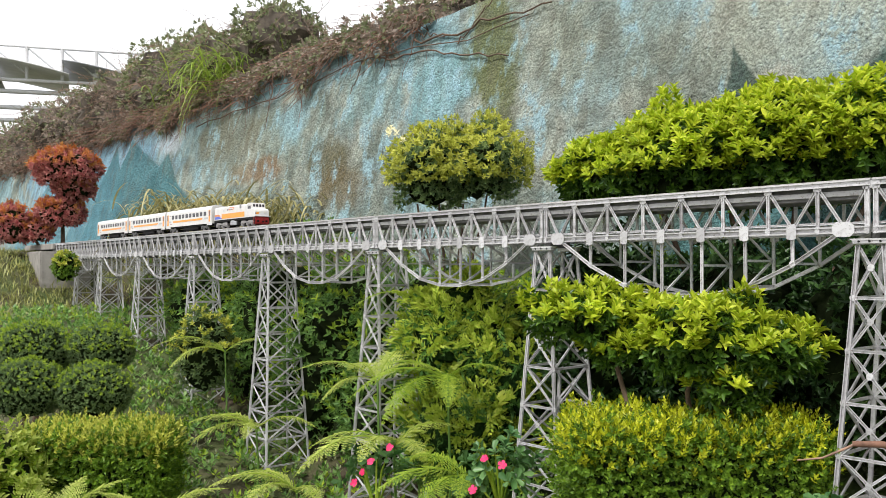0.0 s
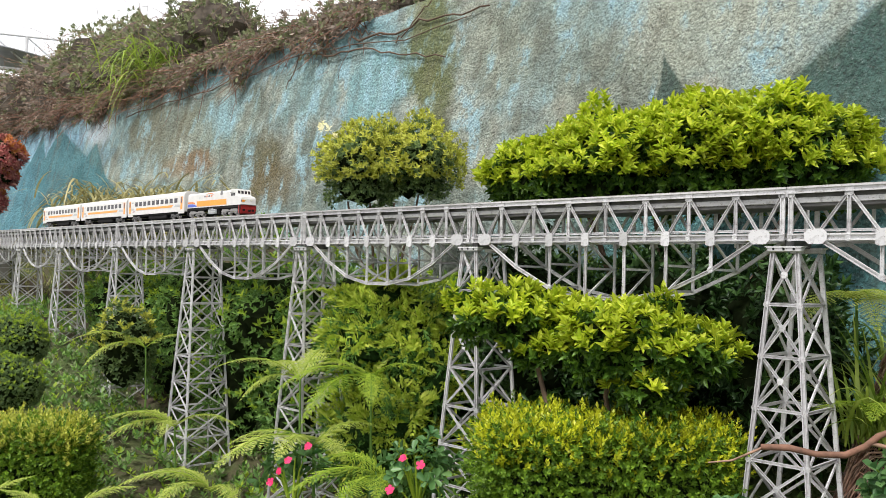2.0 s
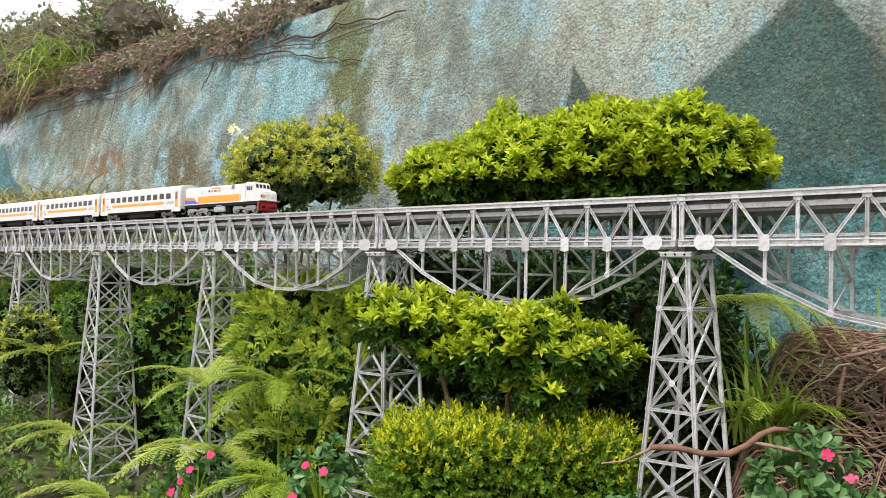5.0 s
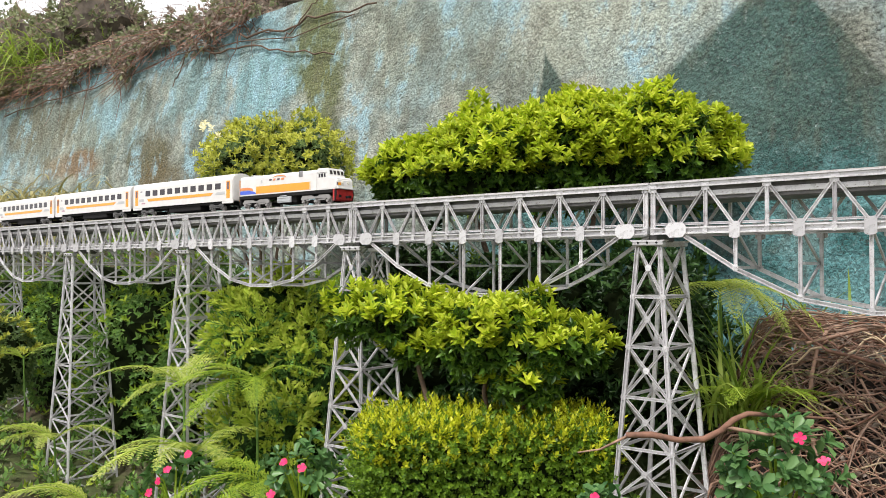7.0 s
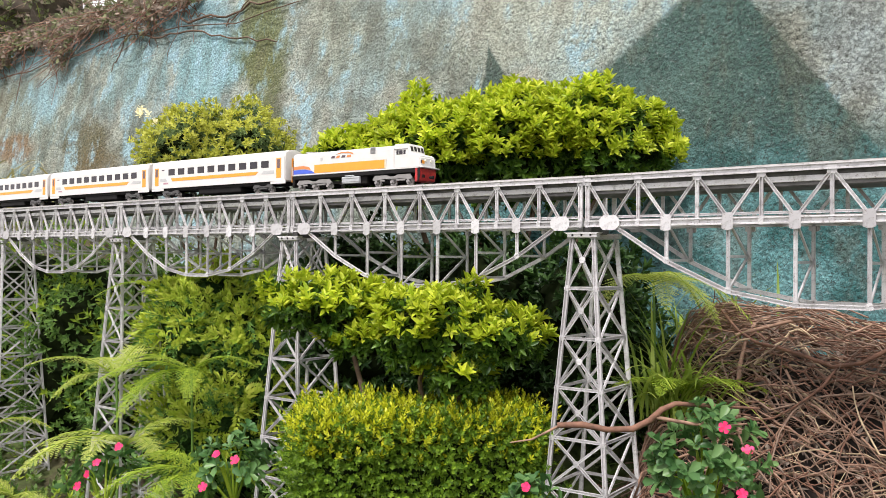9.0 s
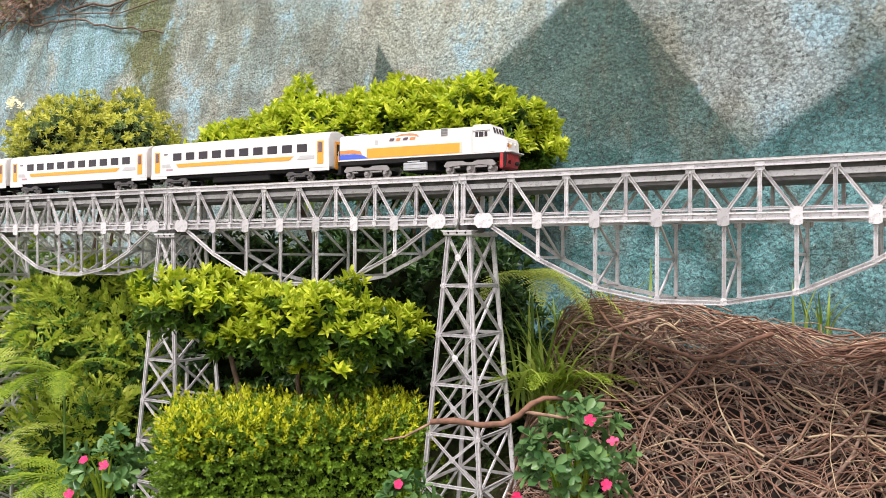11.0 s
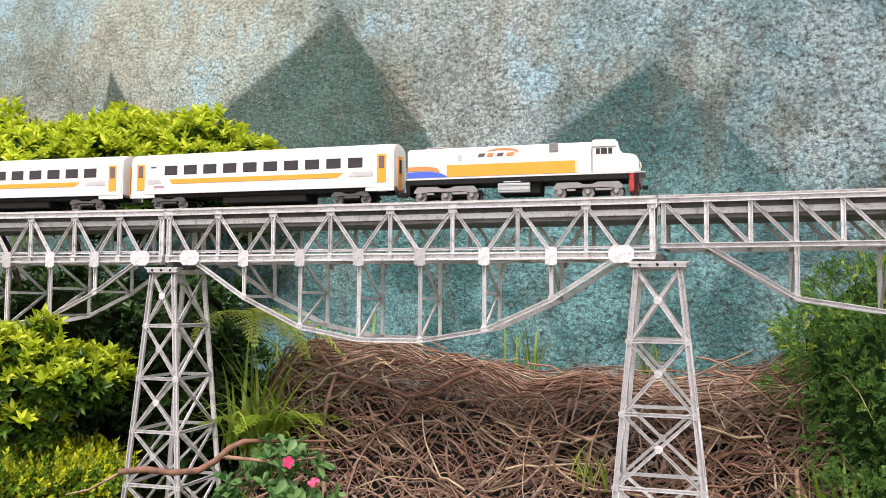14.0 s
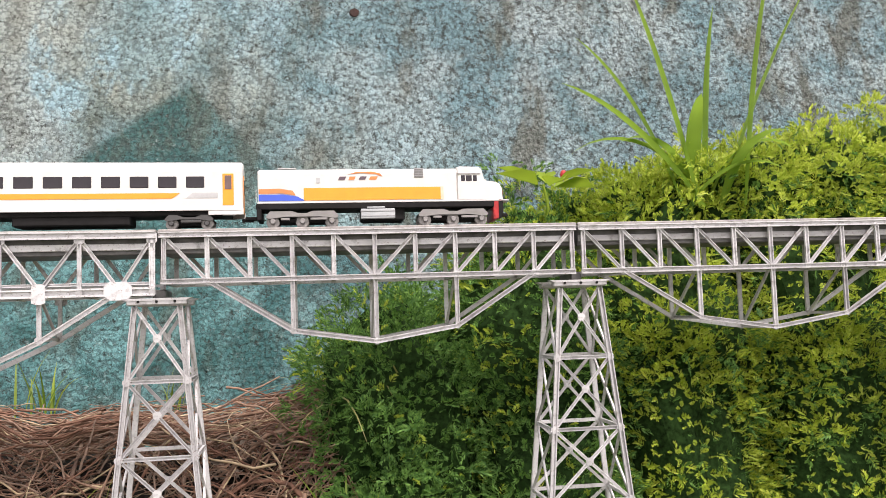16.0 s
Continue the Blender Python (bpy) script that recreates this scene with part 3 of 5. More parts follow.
    p, low, top = (L - 0.03) / panels, -0.124, -0.014
    X = [0.015 + i * p for i in range(panels + 1)]
    half = panels // 2
    nodes = [(X[1], low), (X[3], -0.252), (X[5], -0.284), (X[7], -0.252), (X[9], low)]
    for y, o in ((0.0, -1), (WIDE, 1)):
        out = (0, o, 0)
        spin = pose(0, 0, 0, 0, 0, 0 if o < 0 else 180)
        bar("top_chord", (0.003, y, -0.011), (L - 0.003, y, -0.011), t, 0.014, 0.008, out)
        bar("bottom_chord", (0.008, y, low), (L - 0.008, y, low), t, 0.013, 0.008, out)
        for i, x in enumerate(X):
            bar("post", (x, y - o * 0.002, low), (x, y - o * 0.002, top), t, 0.011, 0.007, out)
            for z, w in ((top, 0.015), (low, 0.02 if i % 2 else 0.015)):
                k = plate("joint_plate", (x, y + o * 0.001, z), t, w, w, 0.3, 0.003)
                k.matrix_basis = k.matrix_basis @ spin
        for i in range(panels):
            a, b = (X[i], X[i + 1]) if i < half else (X[i + 1], X[i])
            bar("diagonal", (a, y - o * 0.003, top), (b, y - o * 0.003, low), t, 0.009, 0.006, out)
        for (xa, za), (xb, zb) in zip(nodes, nodes[1:]):
            bar("belly_chord", (xa, y, za), (xb, y, zb), t, 0.011, 0.008, out)
        for x, z in nodes[1:-1]:
            bar("hanger", (x, y, low), (x, y, z), t, 0.011, 0.007, out)
            k = plate("joint_plate", (x, y + o * 0.003, z), t, 0.015, 0.015, 0.3, 0.003)
            k.matrix_basis = k.matrix_basis @ spin
    for x, z in nodes[1:-1]:
        bar("cross_strut", (x, 0.004, z), (x, WIDE - 0.004, z), t, 0.008, 0.005, (-1, 0, 0))
        bar("cross_brace", (x, 0.004, low), (x, WIDE - 0.004, z), t, 0.008, 0.005, (-1, 0, 0))
    for i in range(panels + 1):
        bar("floor_beam", (X[i], 0.004, low), (X[i], WIDE - 0.004, low), t, 0.01, 0.006, (0, 0, -1))
    return t


TIERS = [0.152 * k for k in range(11)]
WIDE_TIERS = [0.178 * k for k in range(9)]


def build_pier(m, broad=False):
    """A tapering four-legged lattice tower, from the cap at its top downwards; the broad kind spreads more."""
    tiers, grow, deep = (WIDE_TIERS, 1.4, 0.066) if broad else (TIERS, 1.0, 0.078)
    t = thing("bridge_pier", m, "broad pale grey metal lattice pier under the light spans" if broad else "tapering grey metal lattice pier under the bridge", "bridge pier", "piers of the trestle bridge")
    for y in (-deep, deep):
        part("cap", box((0.1 * grow, 0.028, 0.016), 0.003, (0, y, -0.008)), ZINC, t)
        part("cap_lip", prism([(-0.058 * grow, 0.0), (0.058 * grow, 0.0), (0.048 * grow, -0.006), (-0.048 * grow, -0.006)], 0.03), ZINC, t, pose(0, y - 0.0155, 0.001))
    part("bearing", box((0.03, deep * 1.6, 0.024), 0.003, (0, 0.01, 0.01)), DECK, t)
    bm = bmesh.new()
    for x in (-0.03, 0, 0.03):
        r = bmesh.ops.create_cone(bm, cap_ends=True, segments=8, radius1=0.0035, radius2=0.0035, depth=0.003)
        bmesh.ops.rotate(bm, verts=r["verts"], matrix=Matrix.Rotation(math.pi / 2, 3, "X"))
        bmesh.ops.translate(bm, verts=r["verts"], vec=(x * grow, -deep - 0.0145, -0.007))
    part("bolt_row", bm, BLACK, t)
    half = lambda h: (0.052 + 0.095 * h, 0.065 + 0.045 * h) if broad else (0.036 + 0.08 * h, 0.077 + 0.048 * h)
    corner = lambda sx, sy, h: Vector((sx * half(h)[0], sy * half(h)[1], -0.018 - h))
    for sx in (-1, 1):
        for sy in (-1, 1):
            bar("leg", corner(sx, sy, 0), corner(sx, sy, tiers[-1]), t, 0.013, 0.009, (0, sy, 0))
    faces = [((-1, -1), (1, -1), (0, -1, 0)), ((-1, 1), (1, 1), (0, 1, 0)), ((-1, -1), (-1, 1), (-1, 0, 0)), ((1, -1), (1, 1), (1, 0, 0))]
    for h0, h1 in zip(tiers, tiers[1:]):
        for a, b, out in faces:
            A0, B0, A1, B1 = corner(*a, h0), corner(*b, h0), corner(*a, h1), corner(*b, h1)
            bar("strut", A1, B1, t, 0.009, 0.006, out)
            bar("cross_brace", A0, B1, t, 0.008, 0.005, out)
            bar("cross_brace", B0, A1, t, 0.008, 0.005, out)
            w0, w1 = (B0 - A0).length, (B1 - A1).length
            mid = A0.lerp(B1, w0 / (w0 + w1))
            if out[1]:
                k = plate("brace_plate", mid + Vector(out) * 0.004, t, 0.02, 0.02, 0.3, 0.002, 45)
                if out[1] > 0:
                    k.matrix_basis = k.matrix_basis @ pose(0, 0, 0, 0, 0, 180)
            if a == (-1, -1) and out[1] < 0:
                for c in (A1, B1):
                    plate("joint_plate", c + Vector((0, -0.0045, 0)), t, 0.02, 0.018, 0.3, 0.002)
    return t


def build_bridge():
    for i, (a, b) in enumerate(zip(PIERS, PIERS[1:])):
        m, L = span_frame(a, b)
        build = span_light if i >= 9 else span_heavy
        build(m, L)
    first = {}
    for i, (x, y) in enumerate(PIERS):
        if i == 0:
            continue
        a, b = PIERS[i - 1], PIERS[min(i + 1, len(PIERS) - 1)]
        turn = math.degrees(math.atan2(b[1] - a[1], b[0] - a[0]))
        drop = 0.147 if i > 9 else 0.164 if i == 9 else 0.173
        c = Vector((x, y, DECK_Z - drop)) + Matrix.Rotation(radians(turn), 3, "Z") @ Vector((0, WIDE / 2 - (0.025 if i >= 9 else 0.017), 0))
        m = pose(*c, 0, 0, turn)
        broad = i >= 9
        if broad in first:
            copy_thing(first[broad], m)
        else:
            first[broad] = build_pier(m, broad)
    m, L = span_frame((-4.75, 9.72), PIERS[0])
    t = thing("abutment", m, "weathered grey concrete bridge abutment on a grass bank", "abutment")
    part("block", prism([(L - 0.9, -0.05), (L + 0.1, -0.05), (L + 0.14, -0.9), (L - 0.9, -0.9)], 0.5, bevel=0.012), CONCRETE, t, pose(0, -0.15, -0.03))
    part("parapet", box((L + 0.2, 0.03, 0.06), 0.004, (L / 2, -0.02, -0.03)), CONCRETE, t)
    part("track_bed", box((L + 0.2, WIDE, 0.05), 0.004, (L / 2 - 0.1, WIDE / 2, -0.035)), DECK, t)


build_ground()
build_wall()
build_bridge()


# ---- the train ----
TRACK = [Vector((x, y, 0)) + BEHIND * (WIDE / 2) for x, y in [(-4.75, 9.72)] + PIERS]
TRACK_S = [0.0]
for a, b in zip(TRACK, TRACK[1:]):
    TRACK_S.append(TRACK_S[-1] + (b - a).length)
RAIL_Z = DECK_Z + 0.0065


def on_track(s):
    for i in range(len(TRACK) - 1):
        if s <= TRACK_S[i + 1] or i == len(TRACK) - 2:
            return TRACK[i].lerp(TRACK[i + 1], (s - TRACK_S[i]) / (TRACK_S[i + 1] - TRACK_S[i]))


def car_pose(rear, front):
    a, b = on_track(rear), on_track(front)
    d = b - a
    return pose((a.x + b.x) / 2, (a.y + b.y) / 2, RAIL_Z, 0, 0, math.degrees(math.atan2(d.y, d.x)))


def side_panel(name, x0, x1, z0, z1, y, mat, parent, thick=0.0012, slant=0.0, bevel=0.0, label=""):
    """A flat panel on a flank, proud of it on the side of y's sign."""
    o = [(x0, z0), (x1 - slant, z0), (x1, z1), (x0 + slant * 0, z1)]
    s = 1 if y > 0 else -1
    return part(name, prism(o, s * thick), mat, parent, pose(0, y, 0), label)


def body_shell(L, wide, z0, z1, roof=0.03):
    """A long body with an arched roof, as a prism along x."""
    h = wide / 2
    o = [(-h, z0), (h, z0), (h, z1 - roof)]
    for k in range(1, 8):
        a = math.pi * k / 8
        o.append((h * math.cos(a), z1 - roof + roof * math.sin(a) ** 0.8))
    o.append((-h, z1 - roof))
    bm = bmesh.new()
    A = [bm.verts.new((-L / 2, y, z)) for y, z in o]
    B = [bm.verts.new((L / 2, y, z)) for y, z in o]
    bm.faces.new(A)
    bm.faces.new(B)
    for i in range(len(o)):
        j = (i + 1) % len(o)
        bm.faces.new((A[i], A[j], B[j], B[i]))
    bmesh.ops.recalc_face_normals(bm, faces=bm.faces[:])
    bmesh.ops.bevel(bm, geom=[e for e in bm.edges if abs(e.verts[0].co.x - e.verts[1].co.x) < 1e-6], offset=0.003, segments=2, affect="EDGES")
    return bm


def wheel_mesh(r, w=0.006):
    bm = bmesh.new()
    for rad, d, y in ((r, w, 0), (r * 1.1, 0.0016, w / 2), (r * 0.4, w + 0.004, -0.001)):
        c = bmesh.ops.create_cone(bm, cap_ends=True, segments=20, radius1=rad, radius2=rad, depth=d)
        bmesh.ops.rotate(bm, verts=c["verts"], matrix=Matrix.Rotation(math.pi / 2, 3, "X"))
        bmesh.ops.translate(bm, verts=c["verts"], vec=(0, y, 0))
    me = bpy.data.meshes.new("wheel")
    bm.to_mesh(me)
    bm.free()
    me.materials.append(WHEEL)
    return me


def bogie(parent, x, axles, step, r, mat, half, top):
    b = part("bogie", box(((axles - 1) * step + r, half * 1.5, 0.014), 0.003, (0, 0, r + 0.004)), BLACK, parent, pose(x, 0, 0))
    n = (axles - 1) * step / 2
    for sy in (-1, 1):
        o = [(-n - r * 1.1, r * 1.6), (-n - r * 1.1, r * 1.9), (-n - r * 0.4, top), (-step * 0.35, top), (-step * 0.15, top - 0.006), (step * 0.15, top - 0.006), (step * 0.35, top), (n + r * 0.4, top), (n + r * 1.1, r * 1.9), (n + r * 1.1, r * 1.6), (n + r * 0.5, r * 1.45), (n * 0.6, r * 1.75), (-n * 0.6, r * 1.75), (-n - r * 0.5, r * 1.45)]
        part("side_frame", prism(o, sy * 0.006), mat, b, pose(0, sy * half, 0))
        for i in range(axles):
            c = -n + i * step
            part("wheel", WHEELS[r], None, b, pose(c, sy * (half - 0.008), r, 0, 0, 0 if sy < 0 else 180))
            bm = bmesh.new()
            k = bmesh.ops.create_cone(bm, cap_ends=True, segments=10, radius1=r * 0.5, radius2=r * 0.36, depth=0.005)
            bmesh.ops.rotate(bm, verts=k["verts"], matrix=Matrix.Rotation(sy * -math.pi / 2, 3, "X"))
            part("axle_box", bm, mat, b, pose(c, sy * (half + 0.008), r))
            part("spring", box((step * 0.3, 0.005, 0.006), 0.001), mat, b, pose(c + step * 0.42 if i < axles - 1 else c - step * 0.3, sy * (half + 0.0075), r * 1.35))
    return b


WHEELS = {r: wheel_mesh(r) for r in (0.0165, 0.014)}


def text_part(name, words, size, mat, parent, m, label=""):
    cu = bpy.data.curves.new(name, "FONT")
    cu.body, cu.size, cu.extrude, cu.align_x = words, size, 0.0004, "CENTER"
    tmp = bpy.data.objects.new(name, cu)
    me = bpy.data.meshes.new_from_object(tmp)
    bpy.data.objects.remove(tmp)
    me.materials.clear()
    return part(name, me, mat, parent, m, label)


def build_loco():
    t = thing("locomotive", pose(0, 0, RAIL_Z), "white model diesel locomotive with orange and blue stripes", "locomotive")
    H = 0.052
    part("underframe", box((0.655, 0.1, 0.016), 0.002, (-0.005, 0, 0.056)), BLACK, t)
    hood = body_shell(0.545, 0.096, 0.064, 0.160, 0.016)
    part("hood", hood, WHITE, t, pose(-0.055, 0, 0))
    cab = bmesh.new()
    prof = [(0.215, 0.064), (0.215, 0.158), (0.222, 0.1605), (0.286, 0.1585), (0.296, 0.121), (0.334, 0.116), (0.344, 0.106), (0.347, 0.064)]
    A = [cab.verts.new((x, -0.0495, z)) for x, z in prof]
    B = [cab.verts.new((x, 0.0495, z)) for x, z in prof]
    cab.faces.new(A)
    cab.faces.new(B[::-1])
    for i in range(len(A)):
        j = (i + 1) % len(A)
        cab.faces.new((A[j], A[i], B[i], B[j]))
    bmesh.ops.recalc_face_normals(cab, faces=cab.faces[:])
    bmesh.ops.bevel(cab, geom=cab.edges[:], offset=0.0045, segments=3, affect="EDGES")
    part("cab", cab, WHITE, t)
    part("sill", box((0.665, 0.102, 0.004), 0.001, (0.003, 0, 0.0655)), WHITE, t)
    for s in (-1, 1):
        y = s * 0.0483
        side_panel("orange_stripe", -0.205, 0.178, 0.071, 0.1045, y, ORANGE, t, 0.0012, 0.0, label="broad orange stripe")
        side_panel("stripe_edge", 0.17, 0.178, 0.0705, 0.105, y, simple_cache("stripe_grey", (0.72, 0.6, 0.45)), t, 0.0016)
        o = [(-0.325, 0.0705), (-0.2, 0.0705), (-0.222, 0.082), (-0.26, 0.088), (-0.325, 0.0875)]
        part("blue_flash", prism(o, s * 0.0012), BLUE, t, pose(0, y, 0), "blue swoosh")
        o = [(-0.325, 0.0905), (-0.262, 0.091), (-0.226, 0.085), (-0.235, 0.098), (-0.27, 0.1035), (-0.325, 0.1025)]
        part("orange_flash", prism(o, s * 0.0012), simple_cache("flash_orange", (0.75, 0.25, 0.08)), t, pose(0, y, 0), "orange-red swoosh")
        part("vent", box((0.026, 0.002, 0.026), 0.0006), simple_cache("louvre_grey", (0.36, 0.36, 0.36)), t, pose(0.11, y, 0.143), "grey louvred vent")
        for k in range(5):
            part("louvre", box((0.024, 0.0014, 0.0018)), BOGIE, t, pose(0.11, y + s * 0.0014, 0.1335 + k * 0.0047))
        part("hatch", box((0.011, 0.0018, 0.014), 0.0004), GREY, t, pose(-0.166, y, 0.125))
        # the painted emblem: a dark and an orange sweep
        flash = simple_cache("flash_orange", (0.75, 0.25, 0.08))
        o = [(-0.045, 0.1405), (-0.02, 0.1475), (0.02, 0.148), (0.042, 0.143), (0.05, 0.134), (0.03, 0.141), (-0.01, 0.1435)]
        part("emblem_sweep", prism(o, s * 0.001), flash, t, pose(-0.04, y, 0))
        for k, (w, c) in enumerate(((0.018, GREYDARK), (0.016, flash), (0.018, GREYDARK), (0.02, flash))):
            x = -0.112 + k * 0.028
            o = [(x, 0.1255), (x + w, 0.1255), (x + w * 1.25, 0.1345), (x + w * 0.25, 0.1345)]
            part("emblem_stroke", prism(o, s * 0.001), c, t, pose(0, y, 0))
        yc = s * 0.0497
        for x, w in ((0.234, 0.011), (0.2505, 0.017), (0.268, 0.011)):
            part("cab_window", box((w, 0.0016, 0.0165), 0.0008), GLASS, t, pose(x, yc, 0.127), "tinted cab window")
        side_panel("window_hood", 0.218, 0.284, 0.1385, 0.14, s * 0.0495, BOGIE, t, 0.002)
        for x in (-0.322, -0.332):
            part("handrail", box((0.0015, 0.0015, 0.036), 0), WHITE, t, pose(x, s * 0.048, 0.084))
        part("battery_box", box((0.094, 0.012, 0.027), 0.002), simple_cache("tank_grey", (0.45, 0.47, 0.48)), t, pose(-0.005, s * 0.045, 0.0335), "pale grey equipment box under the frame")
        part("tank_lid", box((0.05, 0.012, 0.004), 0.001), simple_cache("tank_grey", (0.45, 0.47, 0.48)), t, pose(-0.01, s * 0.045, 0.0505))
        for z in (0.027, 0.04):
            part("tank_rib", box((0.093, 0.0012, 0.0012)), BOGIE, t, pose(-0.005, s * 0.0515, z))
    part("exhaust", box((0.02, 0.03, 0.004), 0.001), BOGIE, t, pose(-0.1, 0, 0.1605))
    part("roof_fan", box((0.05, 0.06, 0.003), 0.001), GREY, t, pose(-0.25, 0, 0.1605))
    part("rear_door", box((0.0016, 0.03, 0.07), 0), GREY, t, pose(-0.3285, 0, 0.108))
    slope = math.degrees(math.atan2(0.01, 0.0375))
    for y in (-0.033, -0.011, 0.011, 0.033):
        part("windscreen", box((0.0016, 0.015, 0.018), 0.0006), GLASS, t, pose(0.2915, y, 0.14, 0, -slope, 0), "dark windscreen pane")
    for y in (-0.017, 0.017):
        bm = bmesh.new()
        k = bmesh.ops.create_cone(bm, cap_ends=True, segments=12, radius1=0.006, radius2=0.005, depth=0.004)
        bmesh.ops.rotate(bm, verts=k["verts"], matrix=Matrix.Rotation(math.pi / 2, 3, "Y"))
        part("headlight", bm, LAMP, t, pose(0.347, y, 0.092))
    part("nose_emblem", box((0.001, 0.02, 0.012), 0), ORANGE, t, pose(0.3468, -0.036, 0.086))
    part("nose_stroke", box((0.001, 0.006, 0.012), 0), GREYDARK, t, pose(0.347, -0.047, 0.086))
    o = [(0.318, 0.012), (0.341, 0.018), (0.347, 0.042), (0.345, 0.064), (0.318, 0.064)]
    bm = prism(o, 0.1, bevel=0.002)
    part("snow_plough", bm, RED, t, pose(0, -0.05, 0), "red front buffer skirt")
    for s in (-1, 1):
        part("skirt_side", prism([(0.333, 0.012), (0.3405, 0.0178), (0.3465, 0.042), (0.3445, 0.063), (0.333, 0.063)], s * 0.002), BLACK, t, pose(0, s * 0.0505, 0))
    part("front_step", box((0.02, 0.106, 0.004), 0.001), GREY, t, pose(0.352, 0, 0.0655))
    for y in (-0.03, 0.03):
        part("skirt_recess", box((0.003, 0.016, 0.012), 0.001), BLACK, t, pose(0.3455, y, 0.034))
    part("coupler", box((0.016, 0.01, 0.01), 0.002), BLACK, t, pose(0.36, 0, 0.03))
    part("coupler", box((0.04, 0.01, 0.01), 0.002), BLACK, t, pose(-0.345, 0, 0.03))
    part("rear_skirt", box((0.012, 0.1, 0.04), 0.002), BLACK, t, pose(-0.325, 0, 0.04))
    part("fuel_tank", box((0.12, 0.075, 0.036), 0.004), BLACK, t, pose(0.01, 0, 0.034))
    for x in (-0.21, 0.205):
        bogie(t, x, 3, 0.079, 0.0165, simple_cache("bogie_light", (0.27, 0.26, 0.25)), 0.04, 0.044)
    return t


CACHE = {}


def simple_cache(name, colour):
    if name not in CACHE:
        CACHE[name] = simple(name, colour, 0.45, 0, 0.1, 40)
    return CACHE[name]


GREYDARK = simple("dark_lettering", (0.12, 0.08, 0.1), 0.5)


def build_coach():
    t = thing("passenger_coach", pose(0, 0, RAIL_Z), "white model passenger coach with orange stripe and tinted windows", "train coach", "coaches of the train")
    L = 0.85
    part("body", body_shell(L, 0.108, 0.047, 0.178, 0.03), WHITE, t)
    part("underframe", box((L - 0.06, 0.09, 0.016), 0.002, (0, 0, 0.042)), BLACK, t)
    part("equipment", box((0.27, 0.084, 0.024), 0.003, (0.02, 0, 0.024)), BLACK, t)
    for s in (-1, 1):
        y = s * 0.054
        for k in range(10):
            part("window", box((0.044, 0.0018, 0.029), 0.0012), GLASS, t, pose(-0.285 + k * 0.0662, y, 0.1195), "tinted coach window")
        o = [(-0.28, 0.0775), (0.255, 0.0775), (0.275, 0.0915), (-0.29, 0.0915)]
        part("orange_stripe", prism(o, s * 0.001), ORANGE, t, pose(0, y, 0))
        o = [(0.29, 0.079), (0.365, 0.079), (0.365, 0.0925), (0.305, 0.0925)]
        part("grey_flash", prism(o, s * 0.001), GREY, t, pose(0, y, 0))
        o = [(-0.365, 0.079), (-0.315, 0.079), (-0.325, 0.0925), (-0.365, 0.0925)]
        part("grey_flash", prism(o, s * 0.001), GREY, t, pose(0, y, 0))
        part("name_bar", box((0.034, 0.0014, 0.007)), simple_cache("emblem_bar", (0.45, 0.25, 0.3)), t, pose(-0.325, y, 0.069))
        part("number_bar", box((0.018, 0.0014, 0.005)), GREYDARK, t, pose(-0.345, y, 0.131))
        for x in (-0.39, 0.39):
            d = part("door", box((0.027, 0.002, 0.082), 0.0008), ORANGE, t, pose(x, y, 0.1005), "orange end door")
            part("door_window", box((0.0165, 0.0014, 0.036), 0.0006), simple_cache("door_pane", (0.16, 0.1, 0.1)), d, pose(0, s * 0.0012, 0.018))
            part("step", box((0.03, 0.012, 0.004), 0.001), GREY, t, pose(x, s * 0.05, 0.036))
            part("end_skirt", box((0.085, 0.003, 0.016), 0.001), WHITE, t, pose(x * 0.985, s * 0.0515, 0.043))
    for s in (-1, 1):
        e = part("end_door", box((0.002, 0.034, 0.1), 0.0008), ORANGE, t, pose(s * 0.4255, 0, 0.092))
        part("door_window", box((0.0014, 0.018, 0.04), 0.0005), GLASS, e, pose(s * 0.0012, 0, 0.02))
        part("coupler", box((0.03, 0.01, 0.008), 0.001), BLACK, t, pose(s * 0.435, 0, 0.025))
        bogie(t, s * 0.295, 2, 0.085, 0.014, simple_cache("bogie_dark", (0.07, 0.068, 0.066)), 0.044, 0.036)
    part("roof_ridge", box((L - 0.02, 0.02, 0.002), 0.0005), GREY, t, pose(0, 0, 0.1755))
    return t


# where the middle of the engine stands along the track
MIDDLE = [(0, 5.383), (0.5, 5.546), (1, 5.716), (1.5, 5.913), (2, 6.09), (2.5, 6.258), (3, 6.423), (3.5, 6.588), (4, 6.748), (4.5, 6.916), (5, 7.074),
          (7.5, 7.915), (8, 8.093), (10.5, 9.054), (11, 9.255), (11.5, 9.455), (12, 9.655), (12.5, 9.86), (13, 10.07), (13.5, 10.275), (14, 10.482), (14.5, 10.7), (15, 10.924), (15.5, 11.153), (16, 11.393)]
LOCO, COACHES = build_loco(), [build_coach()]
COACHES += [copy_thing(COACHES[0], pose(0, 0, RAIL_Z)) for _ in range(2)]
LOCO.scale = (0.93, 0.95, 0.95)
for c in COACHES:
    c.scale = (1.0, 1.0, 0.97)


def motions():
    walk(LOCO, [(t, car_pose(s - 0.19, s + 0.19)) for t, s in MIDDLE])
    for k, c in enumerate(COACHES):
        mid = 0.768 + 0.878 * k
        walk(c, [(t, car_pose(s - mid - 0.295, s - mid + 0.295)) for t, s in MIDDLE])


